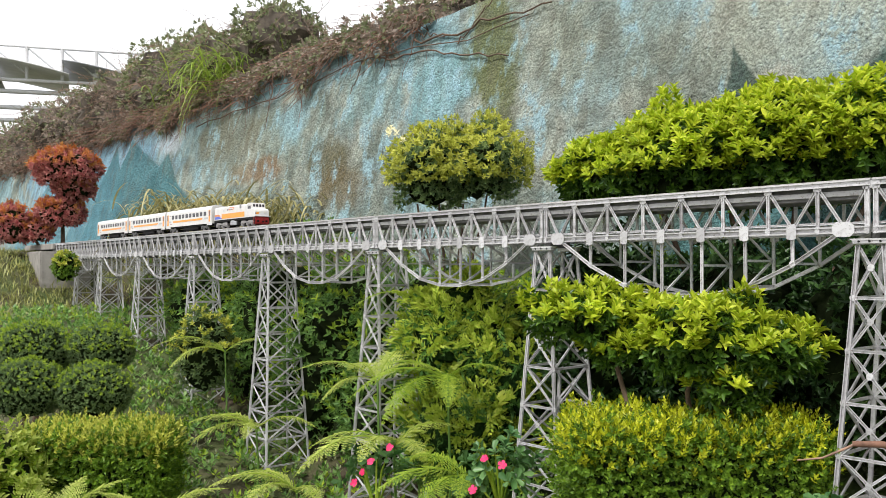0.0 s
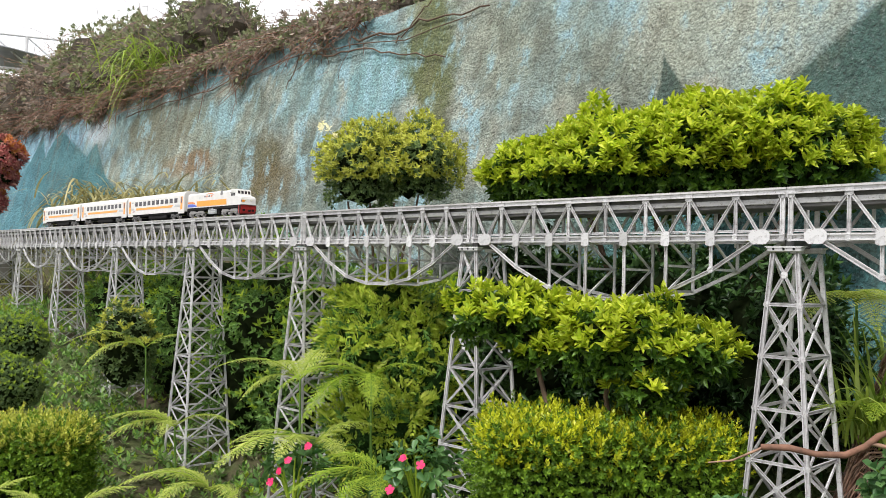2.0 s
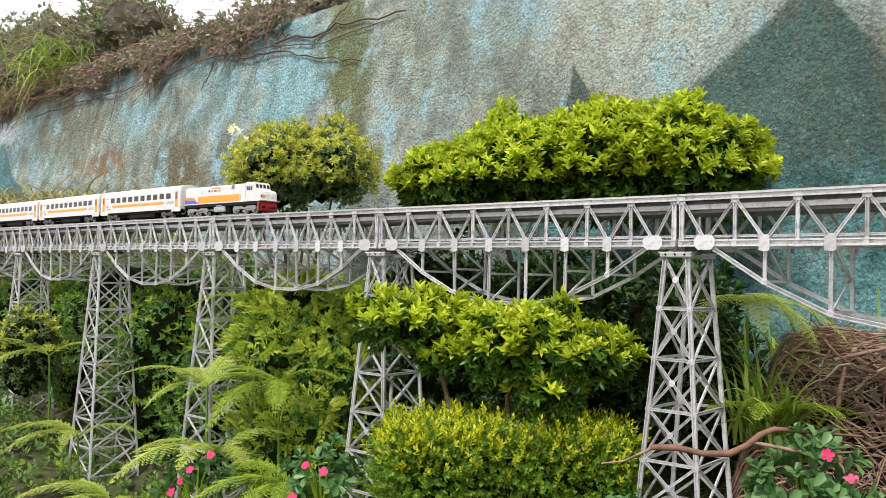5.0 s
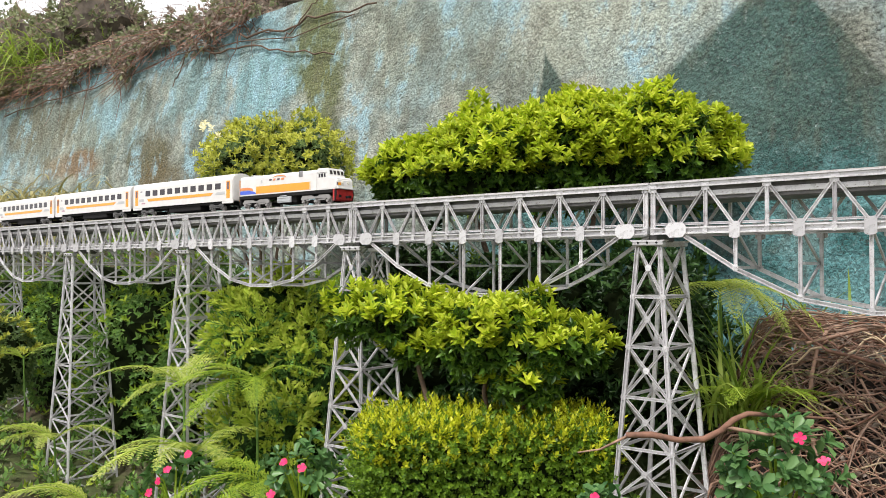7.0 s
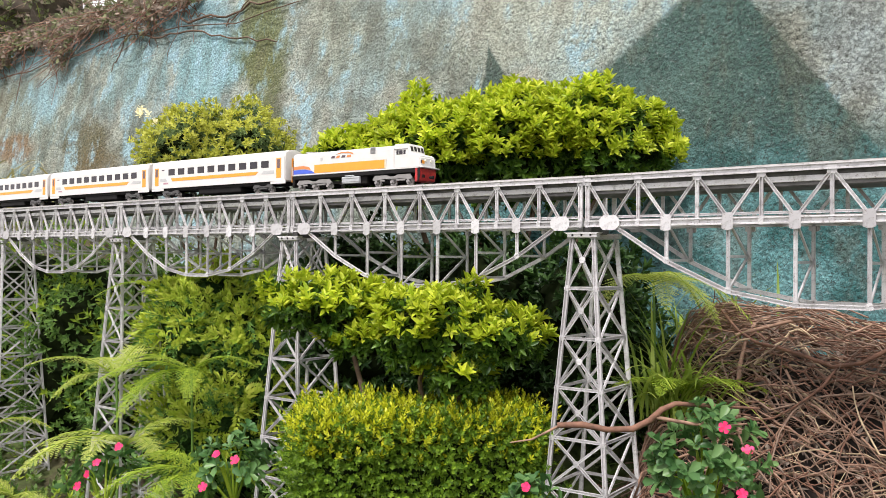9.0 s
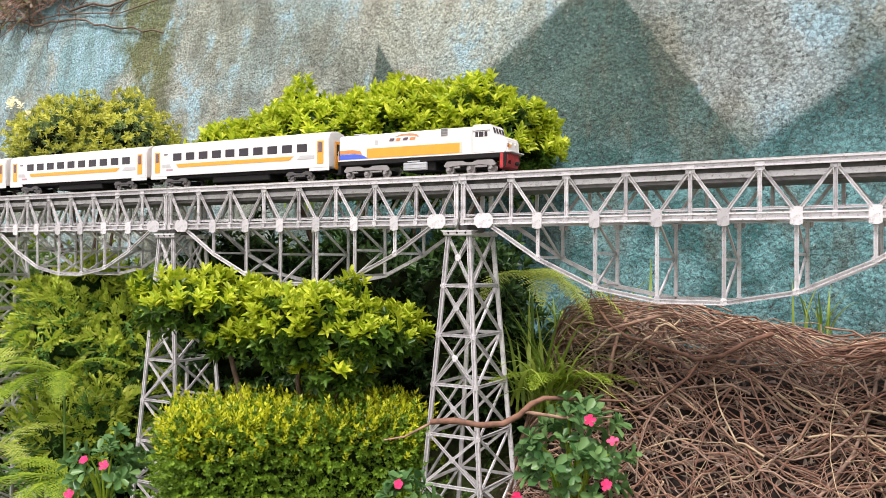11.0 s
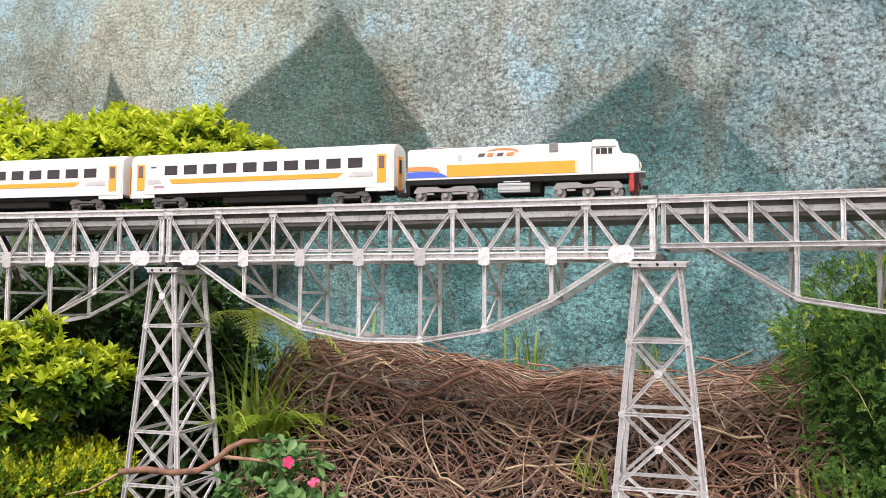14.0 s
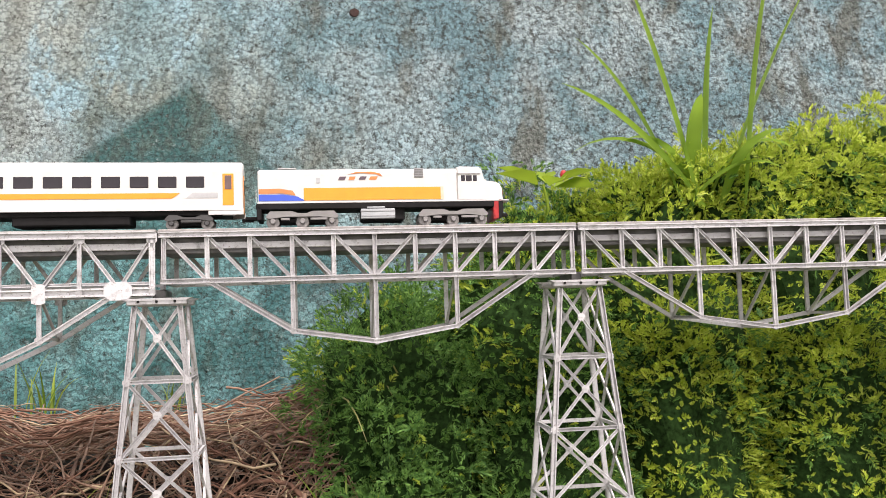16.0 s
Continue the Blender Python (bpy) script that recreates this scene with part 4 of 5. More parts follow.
# ---- plants ----
def shrub(name, at, lobes, leaf, mat, young, young_mat, label, category, seed, count=900, k=7, rough=0.16, core=0.8, young_low=0.1, lift=0.3, blunt=0.6, width=0.42, deep=0.12, proud=0.12, stand=0.25):
    """A shrub of several lobes (centre offset and radii): a core coloured as inner shade, older leaves, and young
    shoots outside.
    """
    rng = np.random.default_rng(seed)
    t = thing(name, pose(*at), label, category)
    B, Y = [], []
    for j, (c, r) in enumerate(lobes):
        area = (r[0] * r[1] + r[1] * r[2] + r[0] * r[2]) / 3
        n = int(count * area / 0.04)
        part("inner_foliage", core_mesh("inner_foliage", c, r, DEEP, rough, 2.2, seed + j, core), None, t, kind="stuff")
        p, d = lump(rng, n, c, r, rough, 2.2, -0.75, seed + j)
        p = p - d * rng.uniform(0.0, deep, (len(p), 1)) * min(r)
        B.append(shoots(rng, p, d, k, leaf, leaf * width, lift=lift))
        if young:
            p, d = lump(rng, int(n * young), c, r, rough, 2.2, young_low, seed + j)
            p = p + d * rng.uniform(0.0, proud, (len(p), 1)) * min(r)
            Y.append(shoots(rng, p, d, k + 1, leaf * 1.1, leaf * width * 1.1, lift=lift + stand))
    cat = lambda parts: [np.concatenate(x) for x in zip(*parts)]
    part("leaves", leaf_mesh("leaves", *cat(B), mat, blunt=blunt), None, t, kind="stuff")
    if Y:
        part("young_leaves", leaf_mesh("young_leaves", *cat(Y), young_mat, blunt=blunt), None, t, kind="stuff")
    return t


def box_points(rng, n, size, rough=0.03):
    """Points on the top and sides of a clipped box, and outward ways."""
    sx, sy, sz = size
    areas = np.array([sx * sy, sx * sz, sx * sz, sy * sz, sy * sz])
    f = rng.choice(5, n, p=areas / areas.sum())
    a, b = rng.uniform(-0.5, 0.5, n), rng.uniform(-0.5, 0.5, n)
    P, N = np.zeros((n, 3)), np.zeros((n, 3))
    for i, (fx, ax, nv) in enumerate((((0, 1), 2, 1), ((0, 2), 1, -1), ((0, 2), 1, 1), ((1, 2), 0, -1), ((1, 2), 0, 1))):
        m = f == i
        P[m, fx[0]], P[m, fx[1]], P[m, ax], N[m, ax] = a[m], b[m], 0.5 * nv, nv
    P = P * np.array(size)
    e = unit(P / np.array(size) ** 1.0)
    N = unit(N + 0.35 * np.sign(P) * (np.abs(P) > 0.4 * np.array(size)))
    P = P + N * rng.normal(size=(n, 1)) * rough - N * (np.maximum(0, (np.abs(P / np.array(size)) - 0.42)).sum(1, keepdims=True) * 0.25)
    return P, N


def hedge(at, size, turn, leaf, seed, n, label, side_mat, top_mat):
    rng = np.random.default_rng(seed)
    t = thing("clipped_hedge", pose(*at, 0, 0, turn), label, "hedge")
    # solid core whose dark colour stands for the shade inside the hedge
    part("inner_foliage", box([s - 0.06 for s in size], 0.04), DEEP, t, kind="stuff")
    P, N = box_points(rng, n, size)
    part("leaves", needle_mesh("leaves", *shoots(rng, P, N, 8, leaf, leaf * 0.27, rise=1.0, spread=0.9, lift=0.25), side_mat), None, t, kind="stuff")
    P, N = box_points(rng, n, size)
    keep = P[:, 2] > size[2] * (0.5 - 0.2 * rng.random(len(P)) ** 2.0)
    P, N = P[keep], N[keep]
    part("young_leaves", needle_mesh("young_leaves", *shoots(rng, P + N * 0.008, N + np.array([0, 0, 0.5]), 9, leaf * 1.1, leaf * 0.26, rise=1.3, spread=0.8, lift=0.5), top_mat), None, t, kind="stuff")
    return t


def frond(rng, L, bend, pairs=22, width=0.3, leaflet=1.0):
    """A fern frond from the origin along +x, arching down: bases, ways, ups, lengths and widths of leaflets, and the stem."""
    s = np.linspace(0, 1, 14)
    stem = np.stack([L * s * (1 - 0.12 * bend * s), np.zeros(14), L * (0.45 * s - (0.3 + 0.55 * bend) * s ** 2)], 1)
    u = np.linspace(0.1, 0.985, pairs)
    p = np.stack([np.interp(u, s, stem[:, k]) for k in range(3)], 1)
    tan = unit(np.stack([np.gradient(p[:, k]) for k in range(3)], 1))
    size = L * width * np.sin(np.clip(u * 0.9 + 0.12, 0, 1) * np.pi) ** 0.8 * (1 - 0.45 * u)
    out = []
    for sgn in (-1, 1):
        side = np.array([0, sgn, 0.0])
        way = unit(side + tan * 0.55 + np.array([0, 0, -0.18]) + rng.normal(size=p.shape) * 0.05)
        up = unit(np.cross(tan, np.array([0, 1.0, 0])) * -1)
        out.append((p, way, up, size * leaflet * rng.uniform(0.9, 1.08, pairs), np.full(pairs, L / pairs * 0.85)))
    return [np.concatenate(x) for x in zip(*out)], stem


def split_leaflets(rng, data, cuts=7):
    """Turn each leaflet into a feather of small lobes."""
    b, w, u, l, wd = data
    side = unit(np.cross(w, u))
    k = np.linspace(0.06, 0.95, cuts)
    B, W, U, Ls, Wd = [], [], [], [], []
    for f in k:
        for sgn in (-1, 1):
            B.append(b + w * l[:, None] * f)
            W.append(w * 0.75 + side * sgn)
            U.append(u)
            Ls.append(np.maximum(wd * (1 - 0.75 * f) * 0.95, 0.003))
            Wd.append(l / cuts * 0.85)
    return np.concatenate(B), np.concatenate(W), np.concatenate(U), np.concatenate(Ls), np.concatenate(Wd)


def fern(at, fronds, mat, label, seed, fine=True):
    """A fern: a list of (turn, length, bend, start tilt) fronds from one crown."""
    rng = np.random.default_rng(seed)
    t = thing("fern", pose(*at), label, "fern", "ferns under the bridge")
    foot = ground_z(at[0], at[1]) - at[2] - 0.03
    part("stalk", tube_mesh("stalk", [(np.array([(0, 0, foot), (0.012, 0, foot * 0.5), (0, 0, 0.01)]), [0.006, 0.006, 0.005])], L_DARK, 6), None, t, None, "thin green stalk")
    for turn, L, bend, tilt in fronds:
        d, stem = frond(rng, L, bend)
        if fine:
            d = split_leaflets(rng, d)
        f = part("frond", leaf_mesh("frond", *d, mat, droop=0.1), None, t, pose(0, 0, 0, 0, -tilt, turn))
        part("stem", tube_mesh("stem", [(stem, np.linspace(0.0045, 0.001, 14) * L / 0.5)], L_FERN, 4), None, f)
    return t


def needle_mesh(name, base, way, up, length, width, mat):
    """A slim four-cornered scale leaf at each base."""
    way = unit(way)
    side = unit(np.cross(way, up))
    L, W = length[:, None], width[:, None]
    v = np.stack([base, base + way * L * 0.45 + side * W, base + way * L, base + way * L * 0.45 - side * W], 1)
    return arrays_mesh(name, v, np.arange(len(base) * 4).reshape(-1, 4), mat)


def conifer(at, lobes, seed, count, label, spray=0.09, tips=0.35, name="juniper"):
    """A feathery juniper: clumps of flat, drooping sprays of tiny scale leaves over a core coloured as shade."""
    rng = np.random.default_rng(seed)
    t = thing(name, pose(*at), label, "conifer shrub")
    S, T = [], []
    for j, (c, r) in enumerate(lobes):
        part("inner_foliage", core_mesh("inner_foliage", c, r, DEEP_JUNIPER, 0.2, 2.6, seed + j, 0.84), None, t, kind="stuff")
        n = int(count * (r[0] * r[1] + r[1] * r[2] + r[0] * r[2]) / 3 / 0.1)
        q, e = lump(rng, max(20, n // 22), c, r, 0.2, 2.6, -0.8, seed + j)
        q = q + e * rng.uniform(-0.2, 0.1, (len(q), 1)) * min(r)
        pick = rng.integers(len(q), size=n)
        d = unit(rng.normal(size=(n, 3)) + e[pick] * 1.1)
        p = q[pick] + d * np.array([0.06, 0.06, 0.05]) * rng.uniform(0.4, 1.0, (n, 1))
        even = rng.random(n) < 0.5
        m = int(even.sum())
        a, h = lump(rng, m, c, r, 0.2, 2.6, -0.8, seed + j)
        m = len(a)
        spot = np.flatnonzero(even)[:m]
        p[spot], d[spot] = a - h * rng.uniform(0.0, 0.12, (m, 1)) * min(r), h
        face = e[pick].copy()
        face[spot] = h
        seen = face @ np.array(BEHIND) < 0.3
        p, d, own = p[seen], d[seen], pick[seen]
        ax = unit(d * 0.9 + np.array([0, 0, 0.3]) + rng.normal(size=d.shape) * 0.35)
        side = unit(np.cross(ax, d + rng.normal(size=d.shape) * 0.3))
        L = spray * rng.uniform(0.6, 1.25, len(p))
        fresh = rng.random(len(q))
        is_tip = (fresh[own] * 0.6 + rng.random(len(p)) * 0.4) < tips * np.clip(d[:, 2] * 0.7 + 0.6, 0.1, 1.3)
        for f in np.linspace(0.0, 1.0, 6):
            for sgn in (-1, 0, 1):
                if sgn == 0 and f < 0.99:
                    continue
                w = ax * (0.9 + 0.3 * f) + side * sgn * 0.7 + rng.normal(size=ax.shape) * 0.2
                b = p + ax * (L * f * 0.8)[:, None] + np.array([0, 0, -1.0]) * (L * 0.25 * f ** 2)[:, None]
                row = (b, w, d, L * (0.5 - 0.22 * f), L * 0.06)
                for store, m in ((T, is_tip), (S, ~is_tip)):
                    store.append([x[m] for x in row])
    cat = lambda parts: [np.concatenate(x) for x in zip(*parts)]
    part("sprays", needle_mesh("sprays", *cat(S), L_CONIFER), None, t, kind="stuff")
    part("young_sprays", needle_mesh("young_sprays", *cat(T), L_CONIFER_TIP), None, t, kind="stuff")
    return t


def blades(rng, pts, length, width, mat, name, lean=0.5, bend=0.9, seg=6):
    """Long arching blades rising from points."""
    n = len(pts)
    a = rng.uniform(0, 6.28, n)
    out = np.stack([np.cos(a), np.sin(a), np.zeros(n)], 1)
    L = length * rng.uniform(0.5, 1.15, n)
    ln = lean * rng.uniform(0.3, 1.2, n)
    bd = bend * rng.uniform(0.3, 1.3, n)
    side = np.stack([-out[:, 1], out[:, 0], np.zeros(n)], 1)
    V = []
    for s in np.linspace(0, 1, seg + 1):
        ang = ln + bd * s
        c = pts + out * (L * s * np.sin(ang * 0.8))[:, None] + np.array([0, 0, 1.0]) * (L * s * np.cos(ang))[:, None]
        w = (width * (1 - s ** 2) * (0.5 + 0.5 * min(1, s * 4)) + 0.0003)
        V += [c - side * w / 2, c + side * w / 2]
    V = np.stack(V, 1)
    k = 2 * (seg + 1)
    i = np.arange(n)[:, None] * k
    f = np.concatenate([i + np.array([[2 * q, 2 * q + 1, 2 * q + 3, 2 * q + 2]]) for q in range(seg)])
    return arrays_mesh(name, V, f, mat, True)




def uw(u, w, z):
    """A place given along the bridge, behind the viewer's side of it, and up."""
    return (0.63 * u + 0.775 * w, -0.775 * u + 0.63 * w, z)


def stems(t, at, tops, rad, seed, name="stem"):
    """Woody stems from the thing's foot up into its lobes."""
    rng = np.random.default_rng(seed)
    for x, y, z in tops:
        s = np.linspace(0, 1, 7)[:, None]
        a, b = np.array(at, float), np.array((x, y, z), float)
        p = a + (b - a) * s + rng.normal(size=(7, 3)) * 0.012 * np.sin(s * np.pi)
        part(name, tube_mesh(name, [(p, np.linspace(rad, rad * 0.45, 7))], BARK, 6), None, t)


# the bush against the bridge, the clipped hedge before it and the long bush behind
b = shrub("laurel_bush", (0.76, 2.72, 0.52), [((-0.27, 0.2, 0.8), (0.17, 0.14, 0.1)), ((-0.15, 0.14, 0.7), (0.1, 0.1, 0.07)), ((0.06, -0.02, 0.73), (0.17, 0.15, 0.14)), ((0.27, -0.06, 0.71), (0.15, 0.14, 0.09)), ((0.14, -0.06, 0.6), (0.1, 0.1, 0.07))], 0.033, L_LAUREL, 0.62, L_BRIGHT, "bright yellow-green laurel bush growing against the bridge", "bush", 11, 640, 8, young_low=0.1, rough=0.42, core=0.66, blunt=0.9, width=0.4, deep=0.4, proud=0.3, stand=0.7)
stems(b, (0, 0, 0), [(-0.2, 0.15, 0.75), (0.05, 0, 0.7), (0.2, -0.05, 0.65)], 0.016, 3)
hedge((0.77, 2.69, 0.68), (0.76, 0.36, 0.66), -4, 0.017, 21, 17000, "clipped box hedge with yellow-green top shoots", L_HEDGE, L_HEDGE_TOP)
b = shrub("laurel_bush", (1.27, 3.42, 0.9), [((-0.56, 0.28, 0.99), (0.2, 0.2, 0.14)), ((-0.27, 0.11, 1.02), (0.28, 0.22, 0.22)), ((0.1, -0.06, 1.04), (0.28, 0.22, 0.24)), ((0.38, -0.22, 1.05), (0.25, 0.2, 0.23))], 0.034, L_LAUREL, 0.66, L_BRIGHT, "long rounded laurel bush with lime-green young leaves behind the track", "bush", 31, 680, 8, young_low=-0.1, rough=0.32, core=0.7, blunt=0.9, width=0.4, deep=0.35, proud=0.25, stand=0.7)
stems(b, (0, 0, 0), [(-0.4, 0.2, 0.95), (-0.1, 0.05, 0.9), (0.15, -0.05, 0.95), (0.4, -0.2, 0.95)], 0.02, 4)
# this shrub takes the leaf colour with shade mixed in
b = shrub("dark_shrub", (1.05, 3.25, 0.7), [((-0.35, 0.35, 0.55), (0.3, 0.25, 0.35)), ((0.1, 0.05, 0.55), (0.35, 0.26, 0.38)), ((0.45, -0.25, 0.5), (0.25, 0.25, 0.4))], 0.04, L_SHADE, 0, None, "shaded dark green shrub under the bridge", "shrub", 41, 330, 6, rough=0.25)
b = shrub("flowering_shrub", (0.06, 4.6, 1.05), [((-0.12, 0.0, 0.97), (0.22, 0.24, 0.24)), ((0.14, 0.0, 1.0), (0.23, 0.24, 0.24))], 0.024, L_TOPIARY, 0.5, L_YELLOW, "round shrub with yellow-green new leaves and creamy blossom", "shrub", 51, 900, 6, young_low=-0.3, rough=0.3, core=0.66, deep=0.3, proud=0.2)
stems(b, (0, 0, 0), [(-0.2, 0, 0.8), (-0.08, 0.03, 0.8), (0.05, 0, 0.8), (0.18, 0, 0.85)], 0.012, 5)
rng = np.random.default_rng(5)
pts = np.array([(-0.32, -0.12, 1.17)]) + rng.normal(size=(5, 3)) * 0.03
part("blossom", leaf_mesh("blossom", *shoots(rng, pts, np.tile([[0, -0.6, 0.8]], (5, 1)), 6, 0.03, 0.018), leaf_material("cream_petal", (0.8, 0.75, 0.45), (0.9, 0.88, 0.7))), None, b)

# dark growth between the far piers and the wall
for k, (u, w, z, r) in enumerate([(-6.6, 3.0, 1.05, 0.42), (-5.8, 3.0, 1.08, 0.42), (-5.0, 2.95, 1.1, 0.45), (-4.3, 2.95, 1.05, 0.45), (-3.6, 3.0, 1.05, 0.45), (-2.9, 3.1, 1.0, 0.42), (-2.2, 3.15, 1.1, 0.4), (-3.0, 2.85, 0.6, 0.33), (-3.75, 2.85, 0.65, 0.33), (-4.5, 2.85, 0.7, 0.33), (-2.3, 2.85, 0.55, 0.3), (-5.3, 2.85, 0.8, 0.33)]):
    shrub("dark_shrub", uw(u, w, z), [((-0.1, 0.08, 0.02), (r, r * 0.85, r)), ((0.2, -0.18, -0.12), (r * 0.75, r * 0.7, r * 0.8))], 0.036, L_DARK, 0.12, L_FERN, "dense dark green shrub on the bank behind the bridge", "shrub", 60 + k, 210, 6, rough=0.3, young_low=0.0)

# feathery light green growth beside the fourth pier
conifer((0.14, 4.14, 1.02), [((-0.05, 0.05, 0.12), (0.3, 0.28, 0.3)), ((0.14, -0.1, -0.05), (0.26, 0.24, 0.3)), ((0.0, -0.12, -0.3), (0.3, 0.25, 0.25))], 71, 1700, "feathery light green shrub beside a bridge pier", 0.08, 0.85, "feathery_shrub")

# clipped balls and the golden hedge on the far slope
for k, (x, y, z, r) in enumerate([(-2.34, 4.87, 1.02, 0.205), (-1.98, 4.91, 1.02, 0.185), (-2.19, 4.44, 0.86, 0.195), (-1.84, 4.48, 0.84, 0.19), (-2.66, 5.0, 0.98, 0.2), (-2.52, 4.5, 0.84, 0.19)]):
    b = shrub("topiary_ball", (x, y, z), [((0, 0, 0), (r, r, r * 0.82))], 0.014, L_TOPIARY, 0.15, L_FERN, "clipped round topiary shrub on the slope", "shrub", 80 + k, 2200, 6, rough=0.05, core=0.86)
    stems(b, (0, 0, -0.45), [(0, 0, -0.1)], 0.02, k)
hedge((-1.67, 4.15, 0.36), (0.68, 0.4, 0.7), 2, 0.019, 91, 14000, "clipped golden hedge with dark green sides", L_HEDGE, L_YELLOW)
shrub("pale_shrub", (-2.0, 3.75, 0.45), [((0, 0, 0.05), (0.22, 0.22, 0.28))], 0.035, L_FERN, 0.3, L_FERN_PALE, "pale grey-green leafy shrub", "shrub", 97, 420, 6)
shrub("golden_shrub", (-1.52, 5.4, 0.95), [((0, 0, 0), (0.18, 0.18, 0.28))], 0.03, L_TOPIARY, 0.2, L_YELLOW, "small olive-yellow shrub beside a pier", "shrub", 98, 420, 6)
shrub("golden_shrub", (-3.55, 7.95, 1.5), [((0, 0, 0), (0.11, 0.11, 0.15))], 0.03, L_HEDGE, 0.5, L_YELLOW, "small yellow-green shrub by the abutment", "shrub", 99, 420, 6)

# red-leaved pompon shrub
b = shrub("red_topiary", (-4.25, 9.4, 1.4), [((0.06, 0.01, 1.2), (0.36, 0.34, 0.24)), ((0.12, 0.04, 0.98), (0.23, 0.2, 0.15)), ((0.0, -0.02, 0.7), (0.26, 0.25, 0.18)), ((-0.44, -0.23, 0.56), (0.2, 0.2, 0.24)), ((-0.24, -0.13, 0.5), (0.2, 0.18, 0.13))], 0.045, L_RED, 0.2, leaf_material("orange_tip_leaf", (0.5, 0.14, 0.04), (0.6, 0.3, 0.1)), "red-leaved shrub clipped in round tiers", "shrub", 101, 300, 6, rough=0.12)
stems(b, (0, 0, 0), [(0, 0.05, 1.2), (-0.3, -0.1, 0.5)], 0.03, 6)

# spiky plants along the foot of the wall
for k, (x, y, z, n, L) in enumerate([(-2.95, 7.95, 1.6, 70, 0.5), (-2.6, 7.75, 1.6, 80, 0.55), (-2.2, 7.5, 1.55, 90, 0.6), (-1.85, 7.25, 1.55, 80, 0.5), (-1.5, 6.95, 1.55, 40, 0.45)]):
    rng = np.random.default_rng(110 + k)
    t = thing("spiky_plant", pose(x + 0.25, y + 0.2, z + 0.3), "olive spiky long-leaved plant at the foot of the wall", "plant", "spiky plants by the wall")
    pts = rng.normal(size=(n * 5, 3)) * np.array([0.17, 0.17, 0.1])
    part("blade_tuft", blades(rng, pts, L * 0.8, 0.024, leaf_material("olive_blade", (0.24, 0.23, 0.09), (0.52, 0.47, 0.24)) if k == 0 else bpy.data.materials["olive_blade"], "blade_tuft", 0.6, 1.9), None, t, kind="stuff")

# ferns: turn, length, arch and first tilt of each frond
fern((-0.3, 3.88, 0.98), [(178, 0.42, 0.75, 22), (120, 0.36, 0.8, 20), (-20, 0.35, 0.9, 30), (60, 0.38, 0.7, 35), (205, 0.3, 1.1, 10)], L_FERN_PALE, "pale green fern with arching fronds", 121)
fern((-0.2, 3.45, 0.78), [(212, 0.46, 0.85, 10), (190, 0.36, 0.7, 15), (250, 0.35, 0.9, 20), (20, 0.34, 0.8, 25), (300, 0.3, 0.9, 15)], L_FERN_PALE, "large pale fern spreading under the bridge", 122)
fern((0.02, 3.66, 1.02), [(200, 0.46, 0.8, 10), (222, 0.42, 1.0, 0), (170, 0.36, 0.7, 20), (330, 0.32, 0.8, 25), (270, 0.34, 1.0, 10)], L_FERN, "green fern with drooping fronds by a pier", 123)
fern((-0.12, 4.12, 1.34), [(10, 0.42, 0.9, 12), (330, 0.4, 1.0, 5), (350, 0.45, 0.8, 18), (190, 0.34, 0.8, 12), (300, 0.36, 1.0, 5)], L_FERN, "green fern with drooping fronds under the span", 124)
fern((-1.35, 5.25, 0.98), [(180, 0.5, 0.75, 18), (150, 0.4, 0.8, 20), (20, 0.4, 0.8, 20), (220, 0.4, 1.0, 10)], L_FERN_PALE, "pale green fern beside a far pier", 125)
fern((-1.0, 4.55, 0.64), [(185, 0.44, 0.7, 15), (210, 0.4, 0.9, 10), (160, 0.36, 0.8, 20), (350, 0.36, 0.8, 20), (270, 0.3, 0.9, 20)], L_FERN_PALE, "pale green fern on the lower slope", 126)
fern((0.1, 3.1, 0.72), [(200, 0.4, 0.8, 15), (235, 0.36, 0.9, 12), (260, 0.3, 0.9, 20), (150, 0.34, 0.8, 25), (320, 0.26, 0.9, 20)], L_FERN, "green fern among pink flowers", 127)
fern((-0.62, 3.6, 0.55), [(200, 0.4, 0.8, 25), (240, 0.36, 0.9, 22), (300, 0.3, 0.9, 20), (160, 0.34, 0.8, 25)], L_FERN_PALE, "pale fern low under the bridge", 128)
fern((1.62, 2.72, 1.42), [(250, 0.36, 1.0, 10), (290, 0.34, 1.1, 0), (320, 0.4, 1.0, 0), (210, 0.34, 1.0, 10), (270, 0.3, 1.2, 20)], L_FERN_PALE, "pale hanging fern beside a bridge pier", 129)
fern((1.6, 2.5, 1.05), [(230, 0.34, 0.9, 30), (280, 0.32, 0.8, 30), (320, 0.34, 0.9, 25), (190, 0.3, 0.9, 30), (10, 0.34, 0.9, 30)], L_FERN, "bright green fern beside a bridge pier", 130)
fern((0.75, 2.36, 0.66), [(200, 0.24, 0.8, 40), (330, 0.24, 0.8, 40), (270, 0.22, 0.8, 45), (20, 0.22, 0.8, 40)], L_FERN_PALE, "small fern before the clipped hedge", 131)
fern((-1.62, 3.55, 0.36), [(20, 0.4, 0.6, 50), (150, 0.4, 0.6, 50), (80, 0.34, 0.6, 55), (340, 0.3, 0.7, 50)], L_FERN_PALE, "young fern before the golden hedge", 132)
fern((-1.2, 3.5, 0.42), [(20, 0.36, 0.7, 40), (170, 0.3, 0.7, 45), (310, 0.3, 0.7, 40)], L_FERN_PALE, "young fern before the golden hedge", 133)

